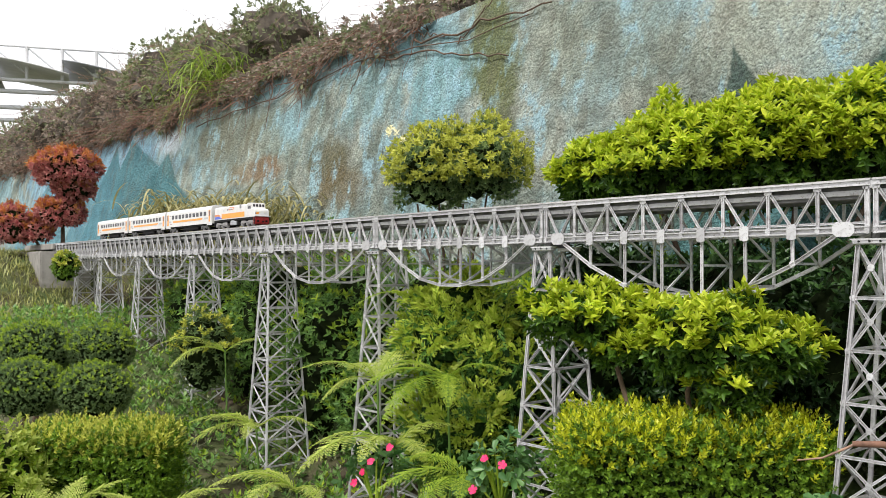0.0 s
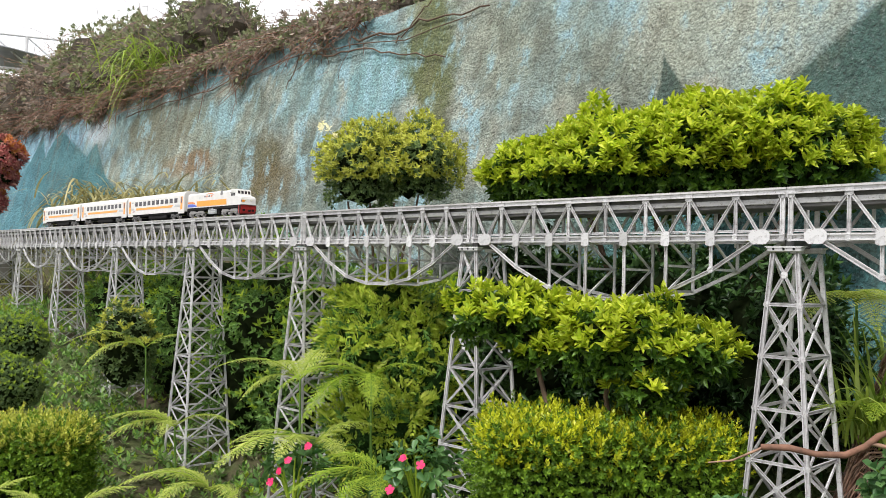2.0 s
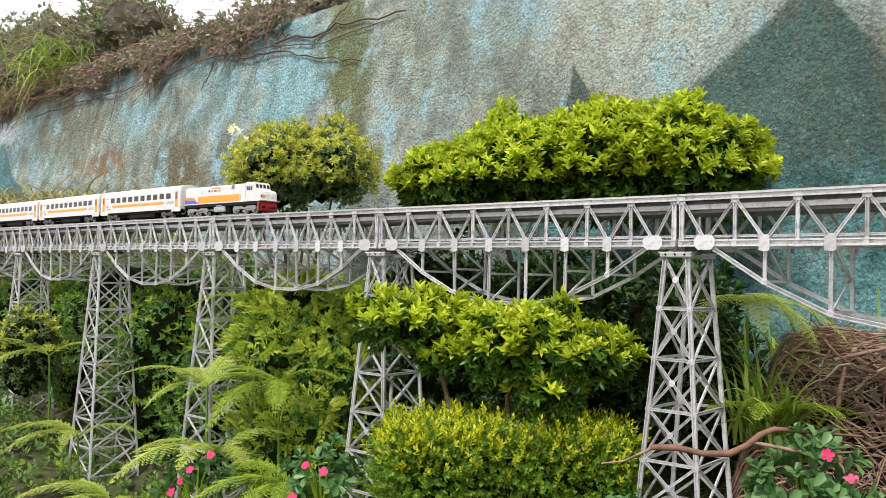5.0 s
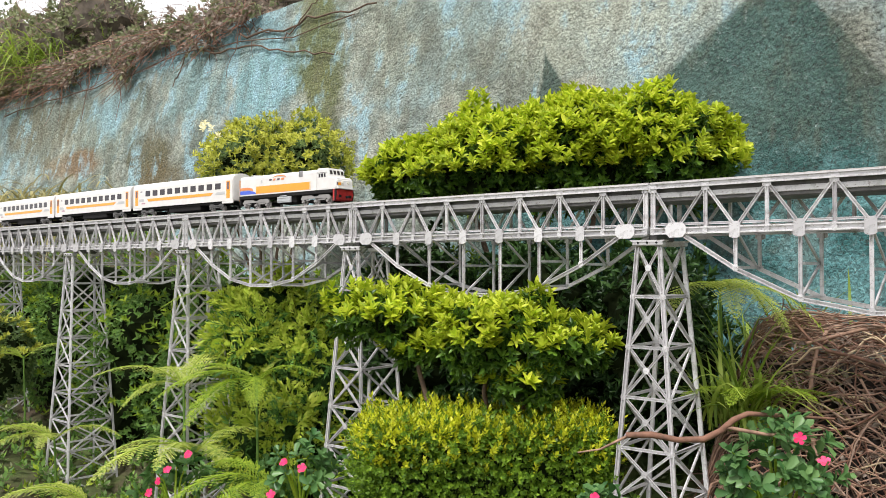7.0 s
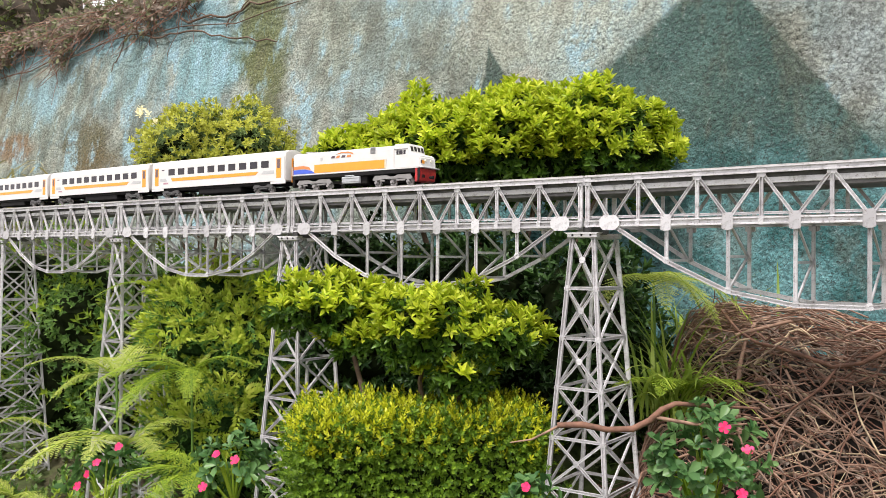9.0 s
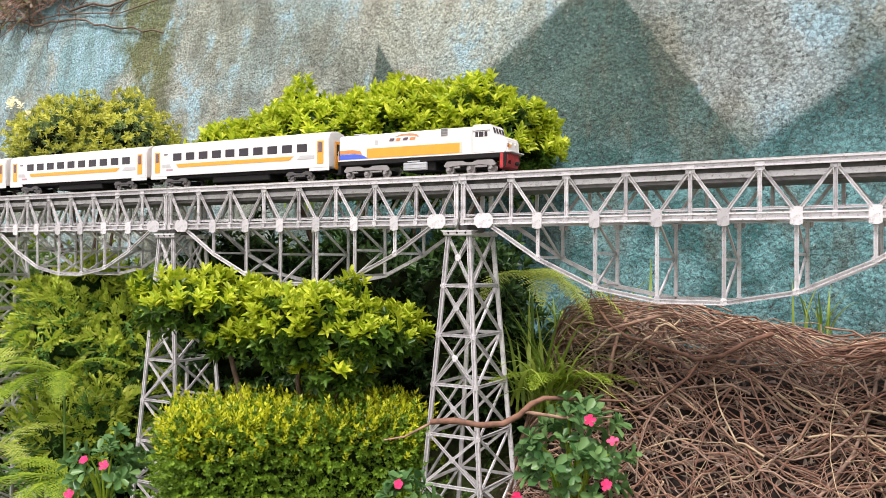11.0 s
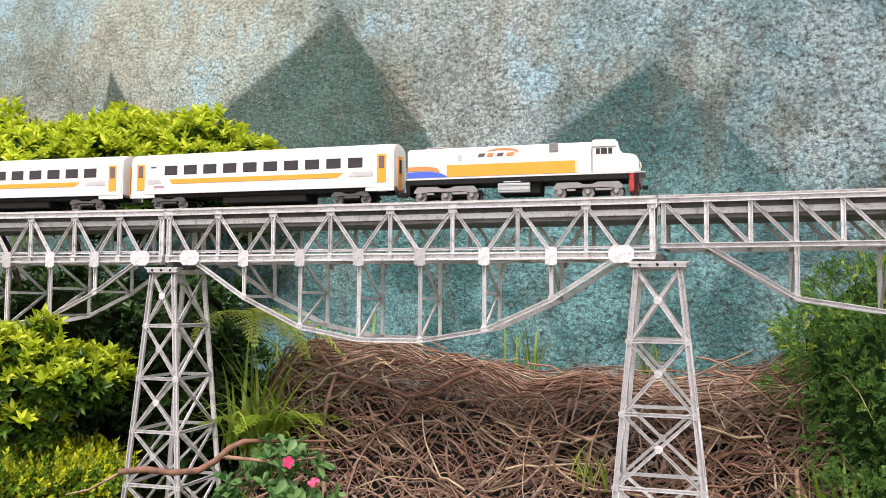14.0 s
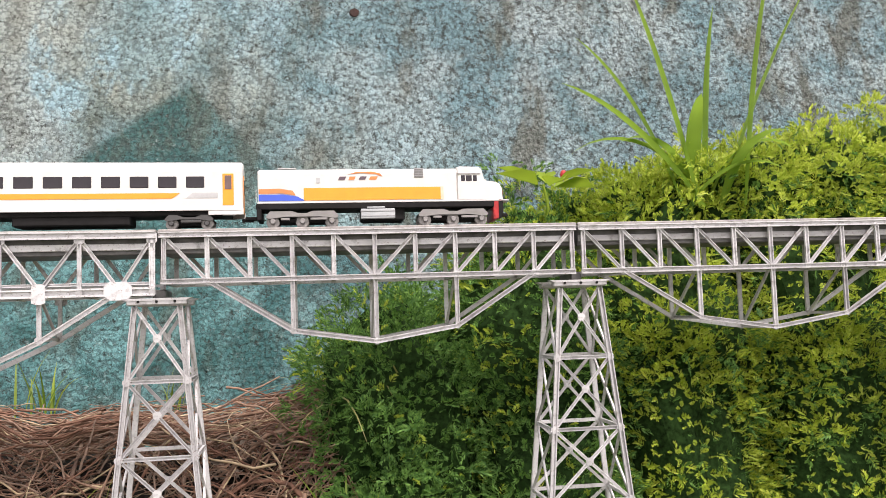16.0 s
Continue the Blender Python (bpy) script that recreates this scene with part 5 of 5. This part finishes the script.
# junipers by the light spans
J = [(0.95, 3.02, 1.1, 0.3, 0.52), (1.4, 3.08, 1.2, 0.34, 0.66), (1.85, 3.1, 1.3, 0.36, 0.68), (2.35, 3.1, 1.35, 0.38, 0.7), (2.9, 3.1, 1.35, 0.4, 0.72)]
for k, (u, w, z, r, h) in enumerate(J):
    conifer(uw(u, w, z), [((0, 0, 0), (r, r, h)), ((-0.18, -0.1, -0.3), (r * 0.7, r * 0.7, h * 0.7)), ((0.1, 0.12, 0.12), (r * 0.8, r * 0.8, h * 0.75))], 140 + k, 3800 if k < 4 else 2600, "dense feathery green juniper behind the bridge", 0.038, 0.15 if k < 1 else 0.35 if k < 2 else 0.95)
for k, (u, w, z, r) in enumerate([(1.45, 3.3, 1.7, 0.17), (1.66, 3.28, 1.77, 0.19), (1.86, 3.22, 1.81, 0.21), (2.06, 3.16, 1.85, 0.22), (2.28, 3.12, 1.88, 0.23), (2.5, 3.08, 1.9, 0.24), (2.75, 3.05, 1.92, 0.25)]):
    conifer(uw(u, w, z), [((0, 0, 0), (r * 1.3, r, r))], 150 + k, 4200, "light green feathery juniper crown above the track", 0.038, 1.25)

# tall grass and a broad-leaved plant at the wall
rng = np.random.default_rng(160)
t = thing("tall_grass_clump", pose(3.5, 0.3, 1.85), "tall green cane grass with long arching blades", "grass plant")
for a, L, ln, bd in [(119, 0.8, 0.22, 0.1), (125, 0.62, 0.65, 0.5), (299, 0.85, 0.12, 0.1), (295, 0.85, 0.38, 0.12), (305, 0.7, 0.05, 0.1), (118, 0.6, 0.6, 1.7), (290, 0.4, 0.3, 1.9), (130, 0.42, 0.2, 1.9), (200, 0.5, 0.5, 0.9), (280, 0.36, 0.7, 1.5), (110, 0.7, 0.35, 0.4), (240, 0.4, 0.4, 1.6)]:
    s = np.linspace(0, 1, 13)
    ang = ln + bd * s ** 2
    r_, z_ = np.concatenate([[0], np.cumsum(np.sin(ang[1:]))]) * L / 12, np.concatenate([[0], np.cumsum(np.cos(ang[1:]))]) * L / 12
    off = rng.normal(size=2) * 0.05
    c, sn = math.cos(radians(a)), math.sin(radians(a))
    mid = np.stack([off[0] + c * r_, off[1] + sn * r_, z_], 1)
    w = 0.05 * np.sin(np.clip(s * 0.93 + 0.08, 0, 1) * np.pi) ** 0.6
    side = np.array([-sn, c, 0])
    up = np.array([c * -0.3, sn * -0.3, 0.3])
    V = np.stack([mid - side * w[:, None] / 2 + up * w[:, None] * 0.4, mid, mid + side * w[:, None] / 2 + up * w[:, None] * 0.4], 1)
    f = [(3 * i + j, 3 * i + j + 1, 3 * i + j + 4, 3 * i + j + 3) for i in range(12) for j in (0, 1)]
    part("blade", arrays_mesh("blade", V, f, L_MAIZE, True), None, t)
t = thing("broadleaf_plant", pose(3.2, 0.75, 1.82), "broad-leaved green plant with one red bud", "plant")
for k, (a, L, rise) in enumerate([(150, 0.16, 0.5), (100, 0.14, 0.9), (330, 0.17, 0.35), (300, 0.13, 0.7), (220, 0.14, 0.3), (20, 0.12, 0.9)]):
    d = np.array([[math.cos(radians(a)), math.sin(radians(a)), rise]])
    part("leaf", leaf_mesh("leaf", np.array([[0.0, 0.0, 0.1]]) + d * 0.03, d, np.array([[0, 0, 1.0]]), L, L * 0.55, L_FERN, 0.3, 0.7), None, t)
part("stem", tube_mesh("stem", [(np.array([(0, 0, 0), (0.01, 0, 0.06), (0, 0.01, 0.12)]), [0.006, 0.005, 0.004])], L_FERN, 6), None, t)
part("bud", core_mesh("bud", (0.03, -0.05, 0.15), (0.011, 0.011, 0.014), RED, 0.05, 2, 1.0, 1.0), None, t, None, "dark red bud")


# brushwood heap behind the heavy span
def heap_height(u, w):
    h = 1.24 - 0.05 * smooth(-0.6, 0.4, u) + 0.07 * smooth(0.5, 0.9, u) - 0.05 * math.cos((u + 0.1) * 3.0) * 0.6 - 0.58 * smooth(3.08, 2.5, w) + 0.04 * noise.noise(Vector((u * 4, w * 4, 0)))
    return h * 1.0 - 0.75 * smooth(-0.95, -1.25, u) - 0.6 * smooth(0.75, 1.1, u)


t = thing("brushwood_heap", pose(0, 0, 0), "heap of tangled dry brown cut vines and branches", "brushwood")
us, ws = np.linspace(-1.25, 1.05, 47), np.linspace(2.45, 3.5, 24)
# near-black mound below the twigs: its colour stands for shade in the gaps
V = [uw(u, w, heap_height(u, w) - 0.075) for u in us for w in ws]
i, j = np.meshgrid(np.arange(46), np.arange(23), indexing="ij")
part("litter", arrays_mesh("litter", V, np.stack([i * 24 + j, (i + 1) * 24 + j, (i + 1) * 24 + j + 1, i * 24 + j + 1], -1).reshape(-1, 4), simple("heap_gap_shade", (0.02, 0.014, 0.01), 0.95, 0, 0.35, 30), True), None, t, kind="stuff")
rng = np.random.default_rng(170)


def stick_line(rng, L, rad, proud):
    u, w = rng.uniform(-1.1, 0.95), rng.uniform(2.5, 3.35)
    a = rng.normal(0, 0.5) + (math.pi if rng.random() < 0.5 else 0)
    n = 9
    s = np.linspace(-0.5, 0.5, n) * L
    k = rng.normal(0, 1.6)
    uu = u + np.cos(a + k * s) * s
    vv = w + np.sin(a + k * s) * s * 0.8
    lift = rng.uniform(-0.03, proud)
    tilt = rng.normal(0, 0.1)
    wob = rng.normal(0, 0.006, n)
    p = [uw(x, y, heap_height(min(max(x, -1.15), 0.95), min(max(y, 2.45), 3.4)) + lift + tilt * q + e) for x, y, q, e in zip(uu, vv, s, wob)]
    return np.array(p), np.linspace(rad, rad * 0.55, n)


TW = [TWIG, simple("grey_brown_twig", (0.3, 0.2, 0.145), 0.85, 0, 0.3, 30), simple("straw_twig", (0.56, 0.43, 0.27), 0.8, 0, 0.25, 30), simple("red_brown_twig", (0.22, 0.11, 0.07), 0.85, 0, 0.3, 30)]
for k, m in enumerate(TW):
    part("twig_tangle", tube_mesh("twig_tangle", [stick_line(rng, rng.uniform(0.12, 0.5), 0.0011 + 0.0036 * rng.random() ** 2, 0.08) for _ in range((700, 520, 200, 760)[k])], m, 5), None, t, kind="stuff")
for k in range(48):
    part("branch", tube_mesh("branch", [stick_line(rng, rng.uniform(0.4, 1.0), rng.uniform(0.004, 0.0095), 0.09)], TW[k % 2 if k % 5 else 3], 7), None, t)
pts = np.array([uw(rng.uniform(-1.1, 0.9), rng.uniform(2.55, 3.3), 0) for _ in range(2600)])
pts[:, 2] = [heap_height(0.63 * x - 0.775 * y, 0.775 * x + 0.63 * y) for x, y, _ in pts]
d = unit(rng.normal(size=pts.shape))
part("dead_leaves", leaf_mesh("dead_leaves", pts, d, unit(rng.normal(size=pts.shape)), rng.uniform(0.02, 0.05, 2600), rng.uniform(0.006, 0.018, 2600), L_DRY), None, t, kind="stuff")


def grass_tuft(u, w, z, n, L, width, mat, label, seed, lean=0.4, bend=0.9, spread=0.05):
    rng = np.random.default_rng(seed)
    t = thing("grass_tuft", pose(*uw(u, w, z)), label, "grass", "grass tufts")
    part("blade_tuft", blades(rng, rng.normal(size=(n, 3)) * np.array([spread, spread, 0.01]), L, width, mat, "blade_tuft", lean, bend), None, t, kind="stuff")


grass_tuft(0.8, 2.72, 0.85, 70, 0.32, 0.012, L_GRASS, "green grass tuft beside the brushwood", 181)
grass_tuft(-0.95, 2.8, 1.0, 90, 0.42, 0.014, L_GRASS, "long green grass tuft by the bridge pier", 182)
grass_tuft(-0.2, 3.4, 1.24, 16, 0.2, 0.009, L_GRASS, "small grass tuft on the brushwood", 183, 0.2, 0.5, 0.03)
grass_tuft(0.25, 3.35, 1.24, 10, 0.16, 0.008, L_GRASS, "small grass tuft on the brushwood", 184, 0.2, 0.5, 0.03)
grass_tuft(0.1, 2.72, 0.98, 12, 0.16, 0.008, L_GRASS, "small grass tuft on the brushwood", 185, 0.2, 0.5, 0.03)
grass_tuft(0.85, 3.2, 1.2, 70, 0.4, 0.012, leaf_material("straw_blade", (0.26, 0.25, 0.08), (0.5, 0.45, 0.2)), "yellowing grass tuft at the foot of the wall", 186, 0.6, 1.2, 0.12)
grass_tuft(-1.0, 3.25, 1.2, 60, 0.36, 0.014, L_GRASS, "grass tuft at the foot of the wall", 187, 0.5, 1.1, 0.1)
grass_tuft(-2.6, 3.5, 1.75, 14, 0.4, 0.016, L_GRASS, "thin grass growing at the wall", 188, 0.25, 0.6, 0.05)


# pink-flowered plants
def impatiens(at, radii, n, flowers, label, seed):
    rng = np.random.default_rng(seed)
    t = thing("impatiens", pose(*at), label, "flowering plant", "pink-flowered plants")
    p, d = lump(rng, n, (0, 0, 0), radii, 0.25, 2.0, -0.4, seed)
    p = p - d * rng.uniform(0, 0.4, (len(p), 1)) * min(radii)
    part("leaves", leaf_mesh("leaves", *shoots(rng, p, d, 6, 0.04, 0.023, rise=0.3, spread=0.95, lift=0.5), L_IMPATIENS, 0.3, 0.95), None, t, kind="stuff")
    lines = [(np.array([(0, 0, -radii[2] * 1.1), q * 0.5 + np.array([0, 0, -0.02]), q]), [0.005, 0.004, 0.002]) for q in p[::4]]
    part("stalk", tube_mesh("stalk", lines, L_FERN, 5), None, t, kind="stuff")
    for q in flowers:
        q = np.array(q) - np.array(at)
        face = unit(np.array([-0.35, -0.8, 0.35]) + rng.normal(size=3) * 0.2)
        a = unit(np.cross(face, [0, 0, 1.0]))
        b = np.cross(a, face)
        ang = np.arange(5) * 1.2566 + rng.uniform(0, 6)
        w = a * np.cos(ang)[:, None] + b * np.sin(ang)[:, None] + face * 0.15
        part("flower", leaf_mesh("flower", np.tile(q, (5, 1)), w, np.tile(face, (5, 1)), rng.uniform(0.013, 0.019, 5), 0.0135, PETAL, 0.05, 1.0), None, t, None, "bright pink five-petalled flower")


impatiens((1.45, 2.1, 0.93), (0.15, 0.13, 0.19), 85, [(1.43, 1.97, 1.07), (1.47, 1.95, 0.9), (1.24, 2.02, 0.87), (1.52, 2.0, 1.0)], "leafy green impatiens with pink flowers beside a pier", 191)
impatiens((1.02, 2.28, 0.8), (0.1, 0.09, 0.09), 22, [(0.97, 2.2, 0.88)], "leafy green impatiens with a pink flower by the hedge", 192)
impatiens((0.2, 2.98, 0.78), (0.15, 0.13, 0.12), 36, [(0.14, 2.86, 0.86), (0.2, 2.85, 0.84), (0.1, 2.84, 0.76)], "leafy impatiens with pink flowers among ferns", 193)
impatiens((-0.26, 3.3, 0.7), (0.14, 0.13, 0.13), 30, [(-0.27, 3.17, 0.78), (-0.33, 3.17, 0.7), (-0.2, 3.18, 0.83), (-0.3, 3.17, 0.74)], "leafy impatiens with coral flowers by a pier", 194)

# a fallen branch lying across the pier
t = thing("bare_branch", pose(0, 0, 0), "crooked bare brown branch lying against the pier", "branch")
pts = np.array([(1.06, 2.2, 1.045), (1.12, 2.17, 1.05), (1.18, 2.14, 1.04), (1.24, 2.11, 1.045), (1.28, 2.09, 1.07), (1.31, 2.08, 1.1), (1.35, 2.08, 1.115), (1.4, 2.09, 1.11), (1.5, 2.1, 1.1), (1.62, 2.1, 1.09)])
part("limb", tube_mesh("limb", [(pts, [0.008, 0.009, 0.008, 0.009, 0.009, 0.008, 0.007, 0.006, 0.004, 0.003])], TW[3], 8), None, t)
part("twig", tube_mesh("twig", [(np.array([(1.29, 2.085, 1.08), (1.4, 2.07, 1.06), (1.5, 2.08, 1.05), (1.62, 2.1, 1.05)]), [0.006, 0.005, 0.004, 0.002])], TWIG, 6), None, t)
part("twig", tube_mesh("twig", [(np.array([(1.07, 2.2, 1.045), (1.0, 2.24, 1.0), (0.95, 2.28, 0.985)]), [0.004, 0.003, 0.002])], TWIG, 6), None, t)


# ---- above the wall: the overgrown bank, twigs and a far canopy ----
def over(u, back, z):
    """A place behind the wall's top edge."""
    x = 0.643 * u
    y = wall_y(x, z)
    return (x + 0.766 * back, y + 0.643 * back, z)


rng = np.random.default_rng(200)
us, bs = np.linspace(-22, 16, 96), np.array([0.1, 0.4, 0.9, 1.8, 4, 12, 60])
rise = [-0.1, 0.1, 0.3, 0.55, 0.8, 1.0, 1.2]
V = [over(u, b_, wall_top(u) * 1.0)[:2] + (wall_top(u) + h,) for u in us for b_, h in zip(bs, rise)]
i, j = np.meshgrid(np.arange(95), np.arange(6), indexing="ij")
tagged(part("bank", arrays_mesh("bank", V, np.stack([i * 7 + j, (i + 1) * 7 + j, (i + 1) * 7 + j + 1, i * 7 + j + 1], -1).reshape(-1, 4), GROUND, True), None), "overgrown earth bank above the wall", "bank", kind="structure")
for k, (u, back, up, r, dry) in enumerate([(-14.5, 0.4, 0.3, 0.8, 1), (-12.8, 0.4, 0.35, 0.8, 1), (-11.2, 0.4, 0.4, 0.75, 1), (-9.8, 0.4, 0.45, 0.75, 1), (-8.5, 0.35, 0.5, 0.7, 1), (-7.4, 0.35, 0.55, 0.65, 1), (-6.4, 0.35, 0.6, 0.65, 1), (-5.5, 0.35, 0.6, 0.6, 0), (-4.7, 0.35, 0.62, 0.55, 0), (-4.0, 0.4, 0.55, 0.5, 0), (-3.3, 0.5, 0.75, 0.45, 0), (-2.3, 0.5, 0.35, 0.35, 1), (-1.5, 0.45, 0.35, 0.35, 1), (-0.7, 0.45, 0.35, 0.35, 1), (0.1, 0.45, 0.35, 0.35, 1)]):
    p = over(u, back, wall_top(u))
    t = thing("vine_thicket", pose(p[0], p[1], p[2]), "tangled thicket of dry and green vines over the wall top", "vines", "vines over the wall")
    rr = (r * 1.15, r * 0.75, r * (1.1 if dry == 0 else 0.85))
    c = (0, 0, up - 0.25)
    # solid brown core; the thicket's inner shade is given by its colour
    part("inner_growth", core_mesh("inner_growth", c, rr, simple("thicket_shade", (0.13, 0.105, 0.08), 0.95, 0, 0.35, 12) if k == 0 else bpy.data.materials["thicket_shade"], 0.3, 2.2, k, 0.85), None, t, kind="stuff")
    q, d = lump(rng, int(1900 * r), c, rr, 0.3, 2.2, -0.9, k)
    green = rng.random(len(q)) < np.clip((0.3 if dry else 0.75) + 0.35 * d[:, 2], 0.03, 1)
    for m, sel in ((L_VINE, green), (L_DRY, ~green)):
        part("leaves", needle_mesh("leaves", *shoots(rng, q[sel], d[sel], 5, 0.052, 0.013, lift=-0.2), m), None, t, kind="stuff")
    lines = []
    for _ in range(int(300 * r)):
        s = q[rng.integers(len(q))]
        n = 8
        way = unit(np.array([rng.normal(), rng.normal() * 0.5 - 0.2, rng.normal() * 0.9 - 0.15]))
        L = rng.uniform(0.2, 0.6)
        e = s + way * (np.linspace(0, 1, n) * L)[:, None] + np.cumsum(rng.normal(size=(n, 3)) * 0.018, 0)
        e[:, 2] -= np.linspace(0, 1, n) ** 2 * L * 0.3
        lines.append((e, np.linspace(0.004, 0.0015, n)))
    part("vines", tube_mesh("vines", lines, TWIG if k % 2 else TW[1], 3), None, t, kind="stuff")

# dry growth that hangs down over the top of the wall
for k in range(10):
    u0 = -11.5 + 1.2 * k
    rng = np.random.default_rng(300 + k)
    p = over(u0, 0, wall_top(u0))
    t = thing("hanging_growth", pose(*p), "dry brown creeper and dead leaves hanging over the wall top", "vines", "vines over the wall")
    n = int(1700 - 150 * k)
    u = u0 + rng.uniform(-0.65, 0.65, n)
    reach = np.array([max(0.03, 0.16 - 0.012 * k + 0.3 * noise.noise(Vector((a * 1.9, 3.1, 0))) + 0.16 * noise.noise(Vector((a * 6.3, 1.1, 0)))) for a in u])
    z = np.array([wall_top(a) for a in u]) + 0.14 - rng.random(n) ** 0.8 * (reach + 0.14)
    q = np.array([over(a, -0.03 - 0.09 * e, c) for a, e, c in zip(u, rng.random(n), z)]) - np.array(p)
    way = np.tile([[-0.5, -0.45, -0.5]], (n, 1)) + rng.normal(size=(n, 3)) * 0.5
    green = rng.random(n) < 0.3
    for m, sel in ((L_VINE, green), (L_DRY, ~green)):
        part("leaves", needle_mesh("leaves", *shoots(rng, q[sel], way[sel], 4, 0.05, 0.012, lift=-0.3), m), None, t, kind="stuff")
    lines = []
    for s0 in q[:150 - 8 * k]:
        e = s0 + np.array([rng.normal() * 0.3, rng.normal() * 0.1, -rng.uniform(0.05, 0.4)]) * np.linspace(0, 1, 7)[:, None] + np.cumsum(rng.normal(size=(7, 3)) * 0.012, 0)
        lines.append((e, np.linspace(0.0045, 0.0018, 7)))
    part("twig_tangle", tube_mesh("twig_tangle", lines, TW[3], 3), None, t, kind="stuff")

rng = np.random.default_rng(219)
t = thing("grass_clump", pose(*over(-3.75, 0.1, 3.5)), "bright green long grass hanging over the wall top", "grass")
rng = np.random.default_rng(220)
part("blade_tuft", blades(rng, rng.normal(size=(420, 3)) * np.array([0.24, 0.2, 0.1]), 0.7, 0.016, L_GRASS, "blade_tuft", 0.7, 1.5, 7), None, t, kind="stuff")
t = thing("hanging_vine", pose(0, 0, 0), "bare brown creeper hanging along the wall top", "vines")
for u0, u1, z0, z1, r in [(-4.2, 0.9, 3.08, 3.2, 0.006), (-0.9, 0.7, 3.28, 3.2, 0.008), (-0.3, 1.1, 3.2, 3.42, 0.009), (-0.9, -1.15, 3.32, 2.95, 0.006), (-2.5, -2.6, 3.25, 2.95, 0.005), (-0.5, 0.1, 3.42, 3.12, 0.006), (0.2, 0.7, 3.1, 3.34, 0.005)]:
    s = np.linspace(0, 1, 18)
    u, z = u0 + (u1 - u0) * s, z0 + (z1 - z0) * s + np.cumsum(rng.normal(size=18)) * 0.022
    p = np.array([over(a, -0.03, c) for a, c in zip(u, z)])
    part("creeper", tube_mesh("creeper", [(p, np.linspace(r, r * 0.6, 18))], BARK, 6), None, t)

# a drain hole made as a capped plug, its inner shade put into the colour
t = thing("drain_pipe", pose(*over(5.47, 0.005, 2.79)), "small dark drain hole in the wall", "drain pipe")
bm = bmesh.new()
for r1, depth in ((0.019, 0.03), (0.024, 0.012)):
    k = bmesh.ops.create_cone(bm, cap_ends=True, segments=14, radius1=r1, radius2=r1 * 0.9, depth=depth)
    bmesh.ops.rotate(bm, verts=k["verts"], matrix=Matrix.Rotation(math.pi / 2, 3, "X"))
part("pipe", bm, simple("drain_hole_dark", (0.06, 0.03, 0.025), 0.9, 0, 0.3, 60), t, pose(0, 0, 0, 0, 0, -50))

t = thing("canopy_roof", pose(-12.0, 26.5, 6.85, 0, 0, 24), "far white tubular truss canopy with pale roof sheets", "canopy")
pale = simple("pale_canopy_metal", (0.62, 0.62, 0.62), 0.6, 0, 0.08, 2)
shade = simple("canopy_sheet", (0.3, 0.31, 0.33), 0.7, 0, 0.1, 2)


def rod(a, b, r, name="rod", mat=pale):
    part(name, tube_mesh(name, [(np.array([a, b]), [r, r])], mat, 6), None, t)


rod((-6, 0, 1.35), (6, 0, 1.75), 0.035)
rod((-6, 0, 0.3), (6, 0, 0.7), 0.06)
for k in range(13):
    x = -6 + k
    rod((x, 0, 0.3 + x * 0.033 + 0.2), (x, 0, 1.35 + (x + 6) * 0.033), 0.05, "post")
    if k < 12:
        rod((x, 0, 1.35 + (x + 6) * 0.033), (x + 1, 0, 0.5 + (x + 7) * 0.033), 0.03, "brace")
for k in range(7):
    s = np.linspace(0, 1, 9)
    x = -6 + k * 2
    V = [(x + q * 2.2, y, 0.9 + (x + 6) * 0.033 - 0.35 * q ** 1.5 + y * 0.05) for q in s for y in (-0.5, 4.0)]
    f = [(2 * a, 2 * a + 1, 2 * a + 3, 2 * a + 2) for a in range(8)]
    sh = part("roof_sheet", arrays_mesh("roof_sheet", V, f, shade if k % 2 else pale, True), None, t)
    sh.modifiers.new("thickness", "SOLIDIFY").thickness = 0.04
for z in (0.0, -0.5, -0.9):
    rod((-6, 0.3, z), (3, 0.3, z + 0.3), 0.07, "beam")
for x in (-5, -2, 1, 4):
    rod((x, 0.6, -4.0), (x, 0.6, 1.0), 0.09, "column")

# low growth that covers the bank, and grass on the far slope
rng = np.random.default_rng(230)
n = 9000
u, w = rng.uniform(-8.5, 3.2, n), rng.uniform(1.5, 3.5, n)
x, y = 0.63 * u + 0.775 * w, -0.775 * u + 0.63 * w
z = np.array([ground_z(a, b_) for a, b_ in zip(x, y)])
pts = np.stack([x, y, z + rng.uniform(0.0, 0.13, n)], 1)
for m, sel, L in ((L_DARK, slice(0, 5000), 0.045), (L_VINE, slice(5000, 7000), 0.035), (L_FERN, slice(7000, 9000), 0.04)):
    k = len(pts[sel])
    t = tagged(part("undergrowth", needle_mesh("undergrowth", *shoots(rng, pts[sel], np.tile([[0, -0.2, 1.0]], (k, 1)), 6, L, L * 0.25, spread=0.95), m), None), "low leafy undergrowth covering the bank", "undergrowth", kind="stuff")
n = 16000
u, w = rng.uniform(-12.5, -8.2, n), rng.uniform(0.3, 3.3, n)
x, y = 0.63 * u + 0.775 * w, -0.775 * u + 0.63 * w
pts = np.stack([x, y, [ground_z(a, b_) - 0.005 for a, b_ in zip(x, y)]], 1)
tagged(part("slope_grass", blades(rng, pts, 0.12, 0.012, leaf_material("slope_grass_blade", (0.22, 0.24, 0.08), (0.5, 0.5, 0.2)), "slope_grass", 0.4, 0.8, 3), None), "short green grass on the slope by the abutment", "grass", kind="stuff")


motions()
